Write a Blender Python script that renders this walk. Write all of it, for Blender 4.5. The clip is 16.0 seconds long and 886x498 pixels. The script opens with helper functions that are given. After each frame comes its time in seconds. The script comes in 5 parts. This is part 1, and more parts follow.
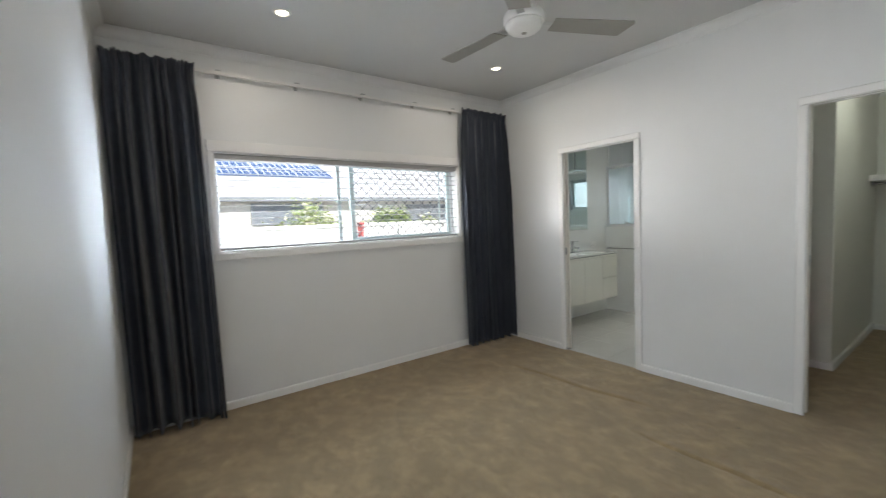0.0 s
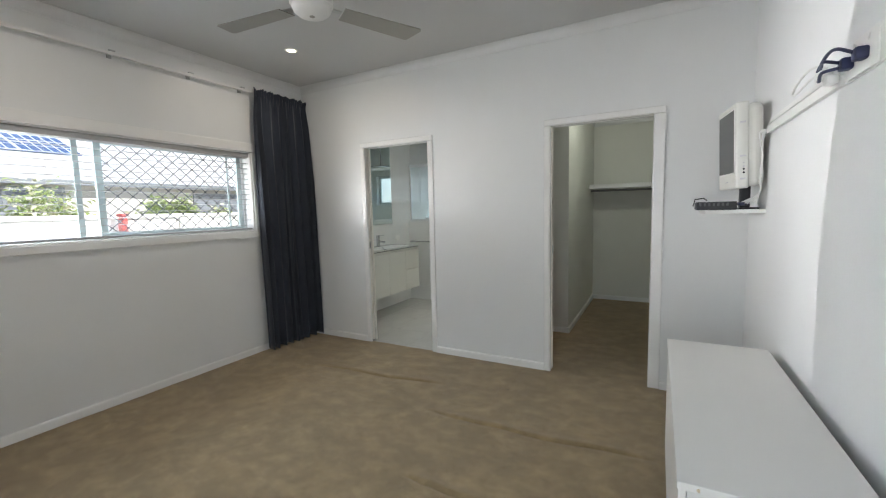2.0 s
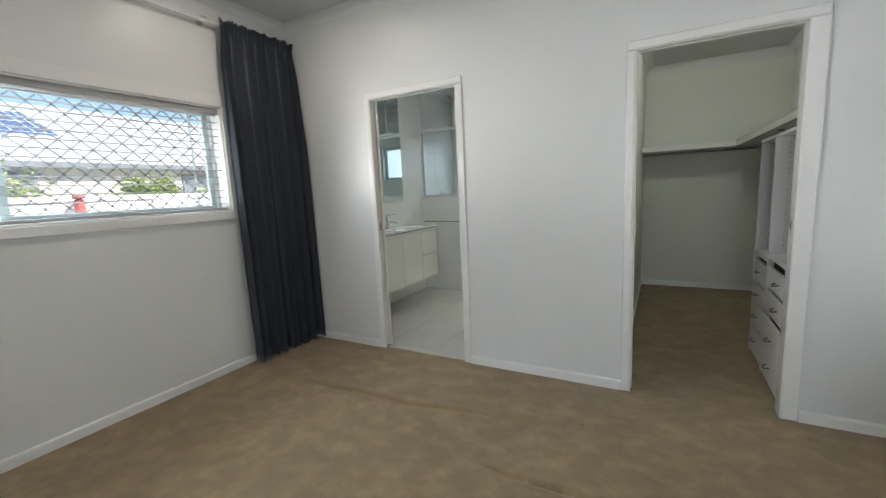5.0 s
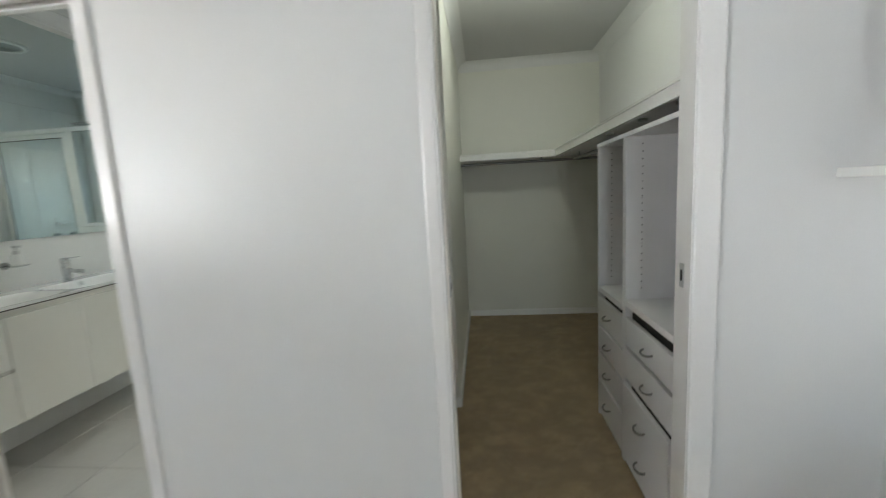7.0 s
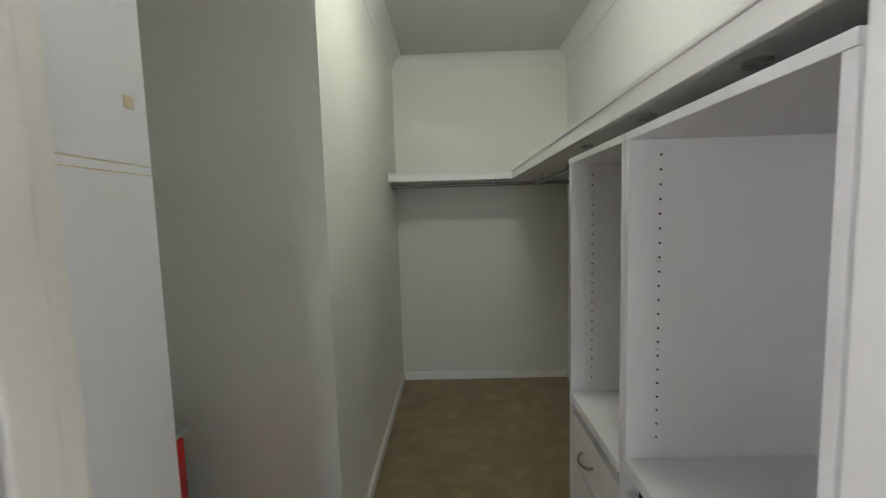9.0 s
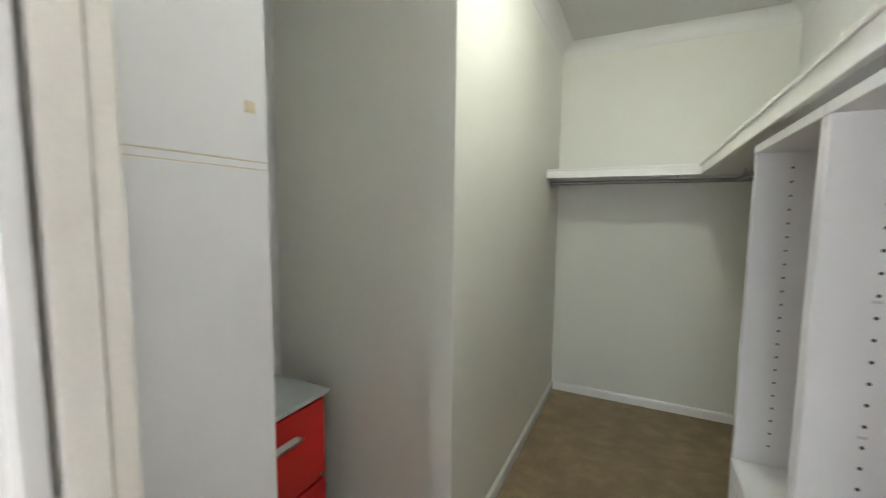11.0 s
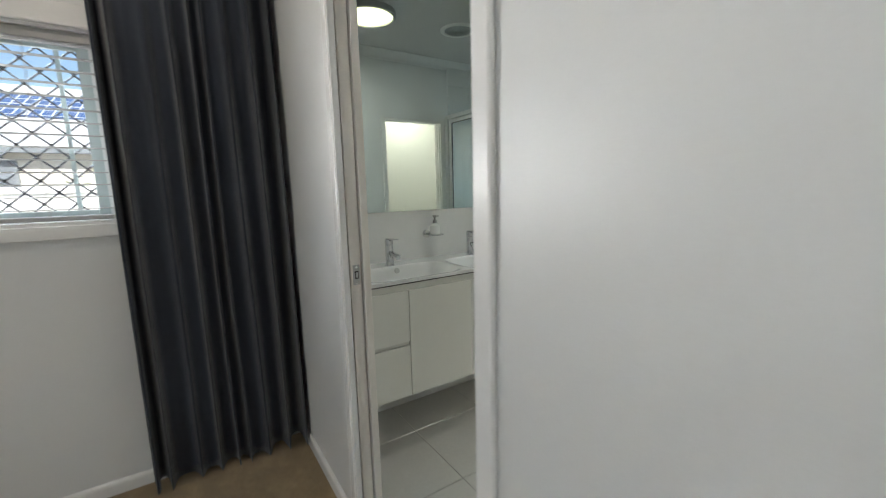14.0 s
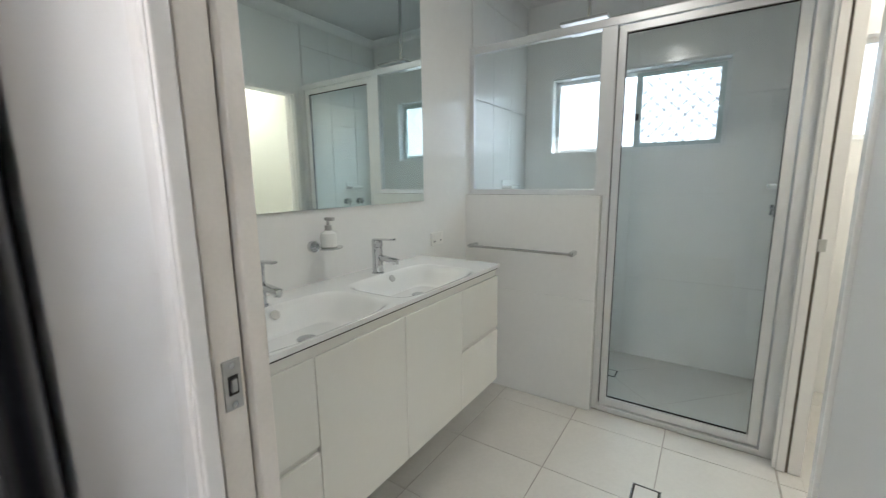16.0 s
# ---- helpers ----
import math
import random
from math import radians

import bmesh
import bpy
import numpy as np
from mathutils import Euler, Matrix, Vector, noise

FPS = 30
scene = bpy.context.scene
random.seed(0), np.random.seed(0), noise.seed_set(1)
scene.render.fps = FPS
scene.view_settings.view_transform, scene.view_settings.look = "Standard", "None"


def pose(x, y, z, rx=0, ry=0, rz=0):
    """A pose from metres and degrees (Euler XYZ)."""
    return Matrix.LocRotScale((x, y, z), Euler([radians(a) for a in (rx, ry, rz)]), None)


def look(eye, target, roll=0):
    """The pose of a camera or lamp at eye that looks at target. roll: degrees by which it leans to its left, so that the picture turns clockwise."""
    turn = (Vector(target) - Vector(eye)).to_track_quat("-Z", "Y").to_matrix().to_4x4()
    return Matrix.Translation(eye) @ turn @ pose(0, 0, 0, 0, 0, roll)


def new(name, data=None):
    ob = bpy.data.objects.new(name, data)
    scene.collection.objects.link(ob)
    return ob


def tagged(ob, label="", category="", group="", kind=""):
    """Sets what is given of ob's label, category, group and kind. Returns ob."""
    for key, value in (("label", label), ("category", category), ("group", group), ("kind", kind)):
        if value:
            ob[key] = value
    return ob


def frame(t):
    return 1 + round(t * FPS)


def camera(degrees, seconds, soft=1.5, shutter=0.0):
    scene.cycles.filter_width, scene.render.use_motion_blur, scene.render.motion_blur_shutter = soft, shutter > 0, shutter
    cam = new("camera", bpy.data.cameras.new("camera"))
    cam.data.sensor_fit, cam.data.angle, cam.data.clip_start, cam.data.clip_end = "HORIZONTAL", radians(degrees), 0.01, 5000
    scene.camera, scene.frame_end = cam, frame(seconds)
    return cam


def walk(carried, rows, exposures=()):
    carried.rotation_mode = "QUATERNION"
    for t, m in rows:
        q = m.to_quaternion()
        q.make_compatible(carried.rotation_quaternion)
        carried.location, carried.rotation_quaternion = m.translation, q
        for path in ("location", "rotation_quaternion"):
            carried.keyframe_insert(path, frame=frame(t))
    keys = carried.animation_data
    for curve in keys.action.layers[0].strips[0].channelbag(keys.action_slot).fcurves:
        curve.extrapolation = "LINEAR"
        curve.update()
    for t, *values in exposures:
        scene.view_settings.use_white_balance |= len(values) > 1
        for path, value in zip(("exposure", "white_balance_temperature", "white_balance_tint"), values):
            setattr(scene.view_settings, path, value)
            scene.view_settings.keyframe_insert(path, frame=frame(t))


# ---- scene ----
cam = camera(95.6, 16.0, soft=1.1, shutter=0.5)
PATH = [
    (0, (0.072, 0.007, 1.377), (1.239, 1.626, 1.244), -2.4),
    (0.5, (0.118, -0.003, 1.385), (1.48, 1.454, 1.241), -2.3),
    (1, (0.135, -0.037, 1.382), (1.68, 1.223, 1.225), -2.0),
    (1.5, (0.159, -0.045, 1.381), (1.847, 1.014, 1.207), -1.7),
    (2, (0.169, -0.043, 1.375), (1.924, 0.897, 1.182), -1.4),
    (2.5, (0.167, -0.005, 1.363), (1.905, 0.961, 1.145), -1.3),
    (3, (0.177, 0.064, 1.344), (1.851, 1.129, 1.098), -1.6),
    (5.5, (1.191, 0.642, 1.297), (2.972, 1.491, 0.972), -3.5),
    (6, (1.554, 0.649, 1.311), (3.425, 1.284, 1.001), -3.5),
    (6.5, (1.904, 0.652, 1.315), (3.838, 1.067, 1.019), -3.4),
    (7, (2.234, 0.602, 1.327), (4.205, 0.809, 1.056), -3.2),
    (7.5, (2.547, 0.518, 1.355), (4.532, 0.572, 1.118), -2.7),
    (8, (2.827, 0.463, 1.365), (4.817, 0.429, 1.166), -2.0),
    (10.5, (3.367, 0.226, 1.399), (5.273, 0.81, 1.245), -0.0),
    (11, (3.322, 0.204, 1.382), (5.105, 1.092, 1.199), 0.6),
    (11.5, (3.272, 0.217, 1.361), (4.87, 1.401, 1.145), 0.9),
    (12, (3.217, 0.278, 1.338), (4.607, 1.696, 1.1), 0.8),
    (12.5, (3.098, 0.458, 1.337), (4.308, 2.028, 1.073), 0.4),
    (13, (3.024, 0.693, 1.322), (4.071, 2.373, 1.039), -0.4),
    (13.5, (3.013, 0.997, 1.322), (4.029, 2.694, 1.024), -0.7),
    (14, (3.014, 1.275, 1.324), (4.094, 2.931, 1.024), -1.4),
    (14.5, (3.04, 1.566, 1.337), (4.219, 3.149, 1.016), -1.5),
    (15, (3.118, 1.776, 1.324), (4.42, 3.256, 0.987), -1.2),
    (15.3, (3.194, 1.899, 1.321), (4.613, 3.262, 0.963), -1.0),
    (15.5, (3.214, 1.947, 1.312), (4.685, 3.253, 0.954), -0.8),
    (16, (3.254, 2.092, 1.298), (4.895, 3.185, 0.965), -0.7),
]
walk(cam, [(t, look(eye, target, roll)) for t, eye, target, roll in PATH], exposures=[(0.0, 0.55, 6390, 10), (3.0, 0.5, 6390, 10), (5.5, 0.65, 6350, 9), (7.0, 0.8, 6350, 9), (8.0, 0.7, 6420, 10), (10.3, 1.75, 6420, 13), (11.1, 1.75, 6420, 13), (11.5, 1.5, 6420, 13), (12.3, 1.35, 6400, 12), (13.0, 0.6, 6430, 9), (14.0, 0.5, 6430, 9), (14.8, 0.7, 6450, 10), (16.0, 1.05, 6420, 14)])

# ---- light ----
world = bpy.data.worlds.new("sky")
scene.world = world
world.use_nodes = True
wn = world.node_tree.nodes
sky = wn.new("ShaderNodeTexSky")
sky.sky_type = "NISHITA"
sky.sun_disc = False
sky.sun_elevation = radians(39)
sky.sun_rotation = radians(167)
wn["Background"].inputs["Strength"].default_value = 0.12
world.node_tree.links.new(sky.outputs[0], wn["Background"].inputs["Color"])

sun = new("sun", bpy.data.lights.new("sun", "SUN"))
sun.data.energy = 5.0
sun.data.angle = radians(0.5)
sun.data.color = (1.0, 0.95, 0.87)
sun.matrix_world = look((0, 0, 8), (0 - 0.18, 0 + 0.75, 8 - 0.62))


def area_lamp(name, eye, target, sx, sy, watts, colour, disc=False):
    data = bpy.data.lights.new(name, "AREA")
    data.shape = "DISK" if disc else "RECTANGLE"
    data.size = sx
    if not disc:
        data.size_y = sy
    data.energy, data.color = watts, colour
    ob = new(name, data)
    ob.matrix_world = look(eye, target)
    return ob


# Unseen area lamps that stand in for daylight through the windows.
area_lamp("bedroom_window_daylight", (1.64, 4.0, 2.38), (1.64, 2.0, 1.15), 2.3, 0.55, 90, (0.78, 0.89, 1.0))
area_lamp("garden_wall_bounce", (1.64, 4.1, 0.88), (1.64, 1.6, 1.70), 2.3, 0.5, 6, (1.0, 0.97, 0.92))
area_lamp("window_sky_south", (0.86, 3.78, 1.60), (0.86 + 0.292, 3.78 - 0.956, 1.60), 0.68, 0.72, 7.4, (0.97, 0.98, 1.0)).data.spread = radians(44)
area_lamp("garden_wall_fill", (-0.30, 5.55, 1.20), (-0.30 + 0.766, 5.55 - 0.643, 1.21), 1.6, 0.8, 6.5, (1.0, 0.985, 0.96)).data.spread = radians(42)
area_lamp("window_sky_west", (2.05, 3.98, 1.60), (2.05 - 0.90, 3.98 - 0.436, 1.60), 0.60, 0.72, 15, (0.74, 0.87, 1.0)).data.spread = radians(52)
# Two fill lamps at an unseen opening added in the west wall.
area_lamp("west_opening_cool_fill", (-0.30, 0.42, 1.50), (3.0, 0.40, -0.75), 0.86, 1.0, 6.0, (0.66, 0.84, 1.0))
area_lamp("west_opening_warm_fill", (-0.30, 0.42, 0.55), (3.0, 0.40, 2.2), 0.86, 0.9, 4.5, (1.0, 0.97, 0.91))
area_lamp("bath_window_daylight", (6.98, 2.60, 2.38), (5.2, 2.6, 1.2), 1.05, 0.5, 18, (0.66, 0.90, 1.0))
# Ceiling lamps.
for lx, ly in ((0.835, 2.69), (2.68, 2.695)):
    area_lamp("downlight_glow", (lx, ly, 2.715), (lx, ly, 0), 0.07, 0, 3, (1.0, 0.90, 0.76), True)
closet_lamp = new("closet_glow", bpy.data.lights.new("closet_glow", "POINT"))
closet_lamp.data.energy, closet_lamp.data.color, closet_lamp.data.shadow_soft_size = 6.0, (0.95, 1.0, 0.86), 0.05
closet_lamp.location = (4.75, 0.24, 2.52)
area_lamp("bath_glow", (4.34, 2.50, 2.560), (4.34, 2.50, 0), 0.10, 0, 2.8, (1.0, 0.99, 0.95), True)
# Fill with no fixture, added to brighten the toilet room.
area_lamp("toilet_fill", (5.4, 1.28, 2.5), (5.4, 1.28, 0), 0.2, 0, 8, (1.0, 0.96, 0.84), True)

# ---- materials ----


def material(name, colour, rough=0.5, metal=0.0, vary=0.06, scale=8.0, fine=0.0, bump=0.0, bump_scale=200.0, coat=0.0, island=0.0, spec=0.5):
    """A surface with a large and a fine variation of colour, and relief."""
    m = bpy.data.materials.new(name)
    m.use_nodes = True
    nt = m.node_tree
    b = nt.nodes["Principled BSDF"]
    b.inputs["Roughness"].default_value = rough
    b.inputs["Metallic"].default_value = metal
    b.inputs["Coat Weight"].default_value = coat
    b.inputs["Specular IOR Level"].default_value = spec
    tc = nt.nodes.new("ShaderNodeTexCoord")
    big = nt.nodes.new("ShaderNodeTexNoise")
    big.inputs["Scale"].default_value = scale
    big.inputs["Detail"].default_value = 5
    nt.links.new(tc.outputs["Object"], big.inputs["Vector"])
    small = nt.nodes.new("ShaderNodeTexNoise")
    small.inputs["Scale"].default_value = bump_scale
    small.inputs["Detail"].default_value = 3
    nt.links.new(tc.outputs["Object"], small.inputs["Vector"])
    ramp = nt.nodes.new("ShaderNodeMapRange")
    ramp.inputs["From Min"].default_value, ramp.inputs["From Max"].default_value = 0.3, 0.7
    ramp.inputs["To Min"].default_value, ramp.inputs["To Max"].default_value = 1 - vary, 1 + vary
    nt.links.new(big.outputs["Fac"], ramp.inputs["Value"])
    ramp2 = nt.nodes.new("ShaderNodeMapRange")
    ramp2.inputs["From Min"].default_value, ramp2.inputs["From Max"].default_value = 0.3, 0.7
    ramp2.inputs["To Min"].default_value, ramp2.inputs["To Max"].default_value = 1 - fine, 1 + fine
    nt.links.new(small.outputs["Fac"], ramp2.inputs["Value"])
    mul = nt.nodes.new("ShaderNodeMath")
    mul.operation = "MULTIPLY"
    nt.links.new(ramp.outputs[0], mul.inputs[0])
    nt.links.new(ramp2.outputs[0], mul.inputs[1])
    last = mul.outputs[0]
    if island:
        info = nt.nodes.new("ShaderNodeObjectInfo")
        r3 = nt.nodes.new("ShaderNodeMapRange")
        r3.inputs["To Min"].default_value, r3.inputs["To Max"].default_value = 1 - island, 1 + island
        nt.links.new(info.outputs["Random"], r3.inputs["Value"])
        mul2 = nt.nodes.new("ShaderNodeMath")
        mul2.operation = "MULTIPLY"
        nt.links.new(last, mul2.inputs[0])
        nt.links.new(r3.outputs[0], mul2.inputs[1])
        last = mul2.outputs[0]
    mix = nt.nodes.new("ShaderNodeVectorMath")
    mix.operation = "SCALE"
    mix.inputs[0].default_value = colour
    nt.links.new(last, mix.inputs["Scale"])
    nt.links.new(mix.outputs[0], b.inputs["Base Color"])
    rr = nt.nodes.new("ShaderNodeMapRange")
    rr.inputs["From Min"].default_value, rr.inputs["From Max"].default_value = 0.3, 0.7
    rr.inputs["To Min"].default_value, rr.inputs["To Max"].default_value = max(0.02, rough - 0.015), min(1, rough + 0.015)
    nt.links.new(big.outputs["Fac"], rr.inputs["Value"])
    nt.links.new(rr.outputs[0], b.inputs["Roughness"])
    if bump:
        bp = nt.nodes.new("ShaderNodeBump")
        bp.inputs["Strength"].default_value = min(1.0, bump)
        bp.inputs["Distance"].default_value = 0.004
        nt.links.new(small.outputs["Fac"], bp.inputs["Height"])
        nt.links.new(bp.outputs[0], b.inputs["Normal"])
    return m


def glow(name, colour, strength):
    m = bpy.data.materials.new(name)
    m.use_nodes = True
    b = m.node_tree.nodes["Principled BSDF"]
    b.inputs["Base Color"].default_value = (*colour, 1)
    b.inputs["Emission Color"].default_value = (*colour, 1)
    b.inputs["Emission Strength"].default_value = strength
    return m


def glass(name, colour, rough):
    m = bpy.data.materials.new(name)
    m.use_nodes = True
    nt = m.node_tree
    b = nt.nodes["Principled BSDF"]
    b.inputs["Base Color"].default_value = (*colour, 1)
    b.inputs["Transmission Weight"].default_value = 1.0
    b.inputs["Roughness"].default_value = rough
    b.inputs["IOR"].default_value = 1.45
    if rough > 0.1:
        n = nt.nodes.new("ShaderNodeTexNoise")
        n.inputs["Scale"].default_value = 260
        bp = nt.nodes.new("ShaderNodeBump")
        bp.inputs["Strength"].default_value = 0.25
        bp.inputs["Distance"].default_value = 0.002
        nt.links.new(n.outputs["Fac"], bp.inputs["Height"])
        nt.links.new(bp.outputs[0], b.inputs["Normal"])
    return m


def carpet_material():
    """Beige cut pile with brushed patches and fine tufts."""
    m = material("carpet_pile", (0.335, 0.240, 0.125), 0.95, vary=0.07, scale=2.2, fine=0.28, bump=1.0, bump_scale=330, spec=0.1)
    nt = m.node_tree
    b = nt.nodes["Principled BSDF"]
    b.inputs["Sheen Weight"].default_value = 0.25
    b.inputs["Sheen Roughness"].default_value = 0.6
    tc = nt.nodes.new("ShaderNodeTexCoord")
    mp = nt.nodes.new("ShaderNodeMapping")
    mp.inputs["Scale"].default_value = (1.0, 0.75, 1.0)
    mp.inputs["Rotation"].default_value = (0, 0, 0.5)
    nt.links.new(tc.outputs["Object"], mp.inputs["Vector"])
    n = nt.nodes.new("ShaderNodeTexNoise")
    n.inputs["Scale"].default_value = 8.0
    n.inputs["Detail"].default_value = 7
    n.inputs["Roughness"].default_value = 0.7
    n.inputs["Distortion"].default_value = 0.1
    nt.links.new(mp.outputs[0], n.inputs["Vector"])
    r = nt.nodes.new("ShaderNodeMapRange")
    r.inputs["From Min"].default_value, r.inputs["From Max"].default_value = 0.44, 0.66
    r.inputs["To Min"].default_value, r.inputs["To Max"].default_value = 0.85, 1.22
    nt.links.new(n.outputs["Fac"], r.inputs["Value"])
    old = b.inputs["Base Color"].links[0].from_socket
    v = nt.nodes.new("ShaderNodeVectorMath")
    v.operation = "SCALE"
    nt.links.new(old, v.inputs[0])
    nt.links.new(r.outputs[0], v.inputs["Scale"])
    nt.links.new(v.outputs[0], b.inputs["Base Color"])
    return m


def fabric_material():
    """Dark blue-grey woven curtain cloth."""
    m = material("curtain_cloth", (0.031, 0.037, 0.052), 0.85, vary=0.12, scale=3, fine=0.15, bump=0.35, bump_scale=700, spec=0.25)
    b = m.node_tree.nodes["Principled BSDF"]
    b.inputs["Sheen Weight"].default_value = 0.3
    b.inputs["Sheen Roughness"].default_value = 0.5
    return m


WALL = material("wall_paint", (0.79, 0.787, 0.775), 0.36, vary=0.012, scale=1.5, fine=0.012, bump=0.07, bump_scale=260, spec=0.6)
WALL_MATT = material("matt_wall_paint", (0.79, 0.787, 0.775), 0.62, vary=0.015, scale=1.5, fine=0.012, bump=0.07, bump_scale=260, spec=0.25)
CLOSET_WALL = material("closet_paint", (0.78, 0.77, 0.71), 0.55, vary=0.02, scale=1.5, fine=0.015, bump=0.06, bump_scale=350, spec=0.35)
# White ceilings, greyed in the colour because little light reaches them.
CEIL = material("dimmed_ceiling_paint", (0.59, 0.587, 0.58), 0.8, vary=0.012, scale=1.2, fine=0.02, bump=0.08, bump_scale=300, spec=0.2)
TRIM = material("gloss_trim_paint", (0.88, 0.865, 0.845), 0.24, vary=0.015, scale=4, fine=0.01, bump=0.03, bump_scale=120)
CREAM = material("door_edge_paint", (0.83, 0.785, 0.72), 0.35, vary=0.03, scale=6, fine=0.02, bump=0.05, bump_scale=150)
CORNICE = material("cornice_paint", (0.75, 0.745, 0.735), 0.6, vary=0.012, scale=1.5, fine=0.015, bump=0.05, bump_scale=300, spec=0.3)
CARPET = carpet_material()
CLOTH = fabric_material()
TILE = material("porcelain_tile", (0.60, 0.59, 0.555), 0.14, vary=0.03, scale=5, fine=0.02, bump=0.015, bump_scale=60, island=0.025)
WALLTILE = material("white_wall_tile", (0.80, 0.80, 0.78), 0.16, vary=0.015, scale=3, fine=0.01, bump=0.015, bump_scale=30, island=0.012)
GROUT = material("grout", (0.36, 0.34, 0.31), 0.9, vary=0.12, scale=20, fine=0.1, bump=0.3)
WALLGROUT = material("wall_grout", (0.68, 0.67, 0.65), 0.9, vary=0.06, scale=20, fine=0.05, bump=0.2)
VANITY = material("polyurethane_cream", (0.80, 0.785, 0.72), 0.18, vary=0.01, scale=4, fine=0.006, bump=0.01, bump_scale=60, coat=0.3)
# Vanity cream darkened in the colour for shade inside the finger grooves.
VREBATE = material("finger_rail_shade", (0.62, 0.60, 0.54), 0.4, vary=0.03)
CERAMIC = material("white_ceramic", (0.84, 0.845, 0.83), 0.07, vary=0.008, scale=4, coat=0.4)
CHROME = material("chrome", (0.62, 0.63, 0.64), 0.12, 1.0, vary=0.03, scale=12)
RAIL = material("dull_rail_steel", (0.30, 0.30, 0.29), 0.42, 1.0, vary=0.08, scale=20)
SATIN = material("satin_steel", (0.50, 0.50, 0.49), 0.32, 1.0, vary=0.05, scale=20, bump=0.05, bump_scale=300)
ALU = material("anodised_shower_frame", (0.72, 0.725, 0.73), 0.38, 0.6, vary=0.03, scale=8)
WINALU = material("pale_blue_grey_frame", (0.50, 0.58, 0.58), 0.4, 0.15, vary=0.03, scale=8)
WINWHITE = material("white_powder_coat", (0.78, 0.79, 0.79), 0.35, vary=0.02, scale=8)
GRILLE = material("grille_steel", (0.10, 0.10, 0.11), 0.5, 0.5, vary=0.1, scale=30)
# White slats given grey in the colour for their backlit look.
BLIND = material("backlit_slat_grey", (0.44, 0.43, 0.42), 0.4, vary=0.02, scale=6, fine=0.02)
MELAMINE = material("white_melamine", (0.80, 0.79, 0.80), 0.34, vary=0.015, scale=3, fine=0.02, bump=0.04, bump_scale=500)
DRESSER = material("dresser_laminate", (0.80, 0.785, 0.75), 0.36, vary=0.012, scale=3, fine=0.02, bump=0.04, bump_scale=500)
# Near-black that puts shade into gaps and slots; black seals share it.
SHADE_AND_SEAL = material("gap_shade_and_seal", (0.035, 0.032, 0.03), 0.9, vary=0.1)
HOLE = material("peg_hole", (0.06, 0.055, 0.06), 0.8, vary=0.1)
FANWHITE = material("fan_enamel", (0.74, 0.73, 0.71), 0.3, vary=0.02, scale=6)
BLADE = material("fan_blade", (0.31, 0.295, 0.265), 0.4, vary=0.05, scale=5, fine=0.03, bump=0.04)
TVCASE = material("tv_plastic", (0.74, 0.73, 0.68), 0.4, vary=0.02, scale=8, fine=0.03, bump=0.06, bump_scale=600)
TVSCREEN = material("tv_screen", (0.085, 0.085, 0.085), 0.3, vary=0.05)
BLACKP = material("black_plastic", (0.018, 0.018, 0.02), 0.4, vary=0.1, bump=0.05)
WIREW = material("white_flex", (0.70, 0.69, 0.66), 0.45, vary=0.04)
WIREB = material("blue_black_flex", (0.02, 0.025, 0.07), 0.4, vary=0.1)
PLASTICW = material("white_plastic", (0.80, 0.79, 0.76), 0.35, vary=0.02)
RED = material("red_enamel", (0.55, 0.018, 0.014), 0.3, vary=0.04, scale=5)
BINRED = material("faded_red_plastic", (0.48, 0.09, 0.08), 0.5, vary=0.05, scale=6)
GREYLID = material("grey_metal_lid", (0.42, 0.45, 0.45), 0.45, 0.1, vary=0.05, scale=8, fine=0.03)
TAPE = material("old_tape", (0.66, 0.55, 0.38), 0.6, vary=0.15, scale=40)
STAIN = material("smear", (0.62, 0.60, 0.62), 0.5, vary=0.1, scale=40)
CLEAR = glass("clear_glass", (0.97, 0.99, 0.985), 0.0)
SHOWERGLASS = glass("shower_glass", (0.94, 0.975, 0.975), 0.0)
FROST = glass("frosted_glass", (0.95, 0.97, 0.98), 0.28)
MIRROR = material("mirror_silver", (0.80, 0.89, 0.87), 0.0, 1.0, vary=0.0)
MIRROR.node_tree.nodes["Principled BSDF"].inputs["Roughness"].default_value = 0.0
for link in list(MIRROR.node_tree.nodes["Principled BSDF"].inputs["Roughness"].links):
    MIRROR.node_tree.links.remove(link)
LENS_WARM = glow("lamp_lens", (1.0, 0.86, 0.62), 5.0)
LENS_BATH = glow("oyster_lens", (1.0, 0.95, 0.58), 1.5)
BACKDROP_GLOW = glow("glowing_sheet", (0.84, 0.93, 1.0), 0.75)
LENS_COOL = glow("closet_lens", (0.95, 1.0, 0.9), 5.0)
SOAP = material("soap_bottle", (0.82, 0.83, 0.80), 0.25, vary=0.02)
CONCRETE = material("garden_paving", (0.42, 0.40, 0.37), 0.9, vary=0.15, scale=1.5, fine=0.1, bump=0.4, bump_scale=40)
FENCE = material("cream_block_paint", (0.80, 0.78, 0.73), 0.85, vary=0.05, scale=2, fine=0.05, bump=0.3, bump_scale=80)
HOUSEWALL = material("neighbour_render", (0.66, 0.63, 0.57), 0.9, vary=0.06, scale=2, fine=0.05, bump=0.3, bump_scale=60)
ROOF = material("roof_sheet", (0.82, 0.82, 0.82), 0.5, 0.2, vary=0.06, scale=1.5)
FASCIA = material("grey_fascia", (0.22, 0.24, 0.26), 0.5, vary=0.05)
SOLAR = material("solar_cell", (0.09, 0.16, 0.36), 0.15, 0.1, vary=0.15, scale=3)
DARKWIN = material("shaded_window", (0.2, 0.22, 0.25), 0.15, vary=0.1)
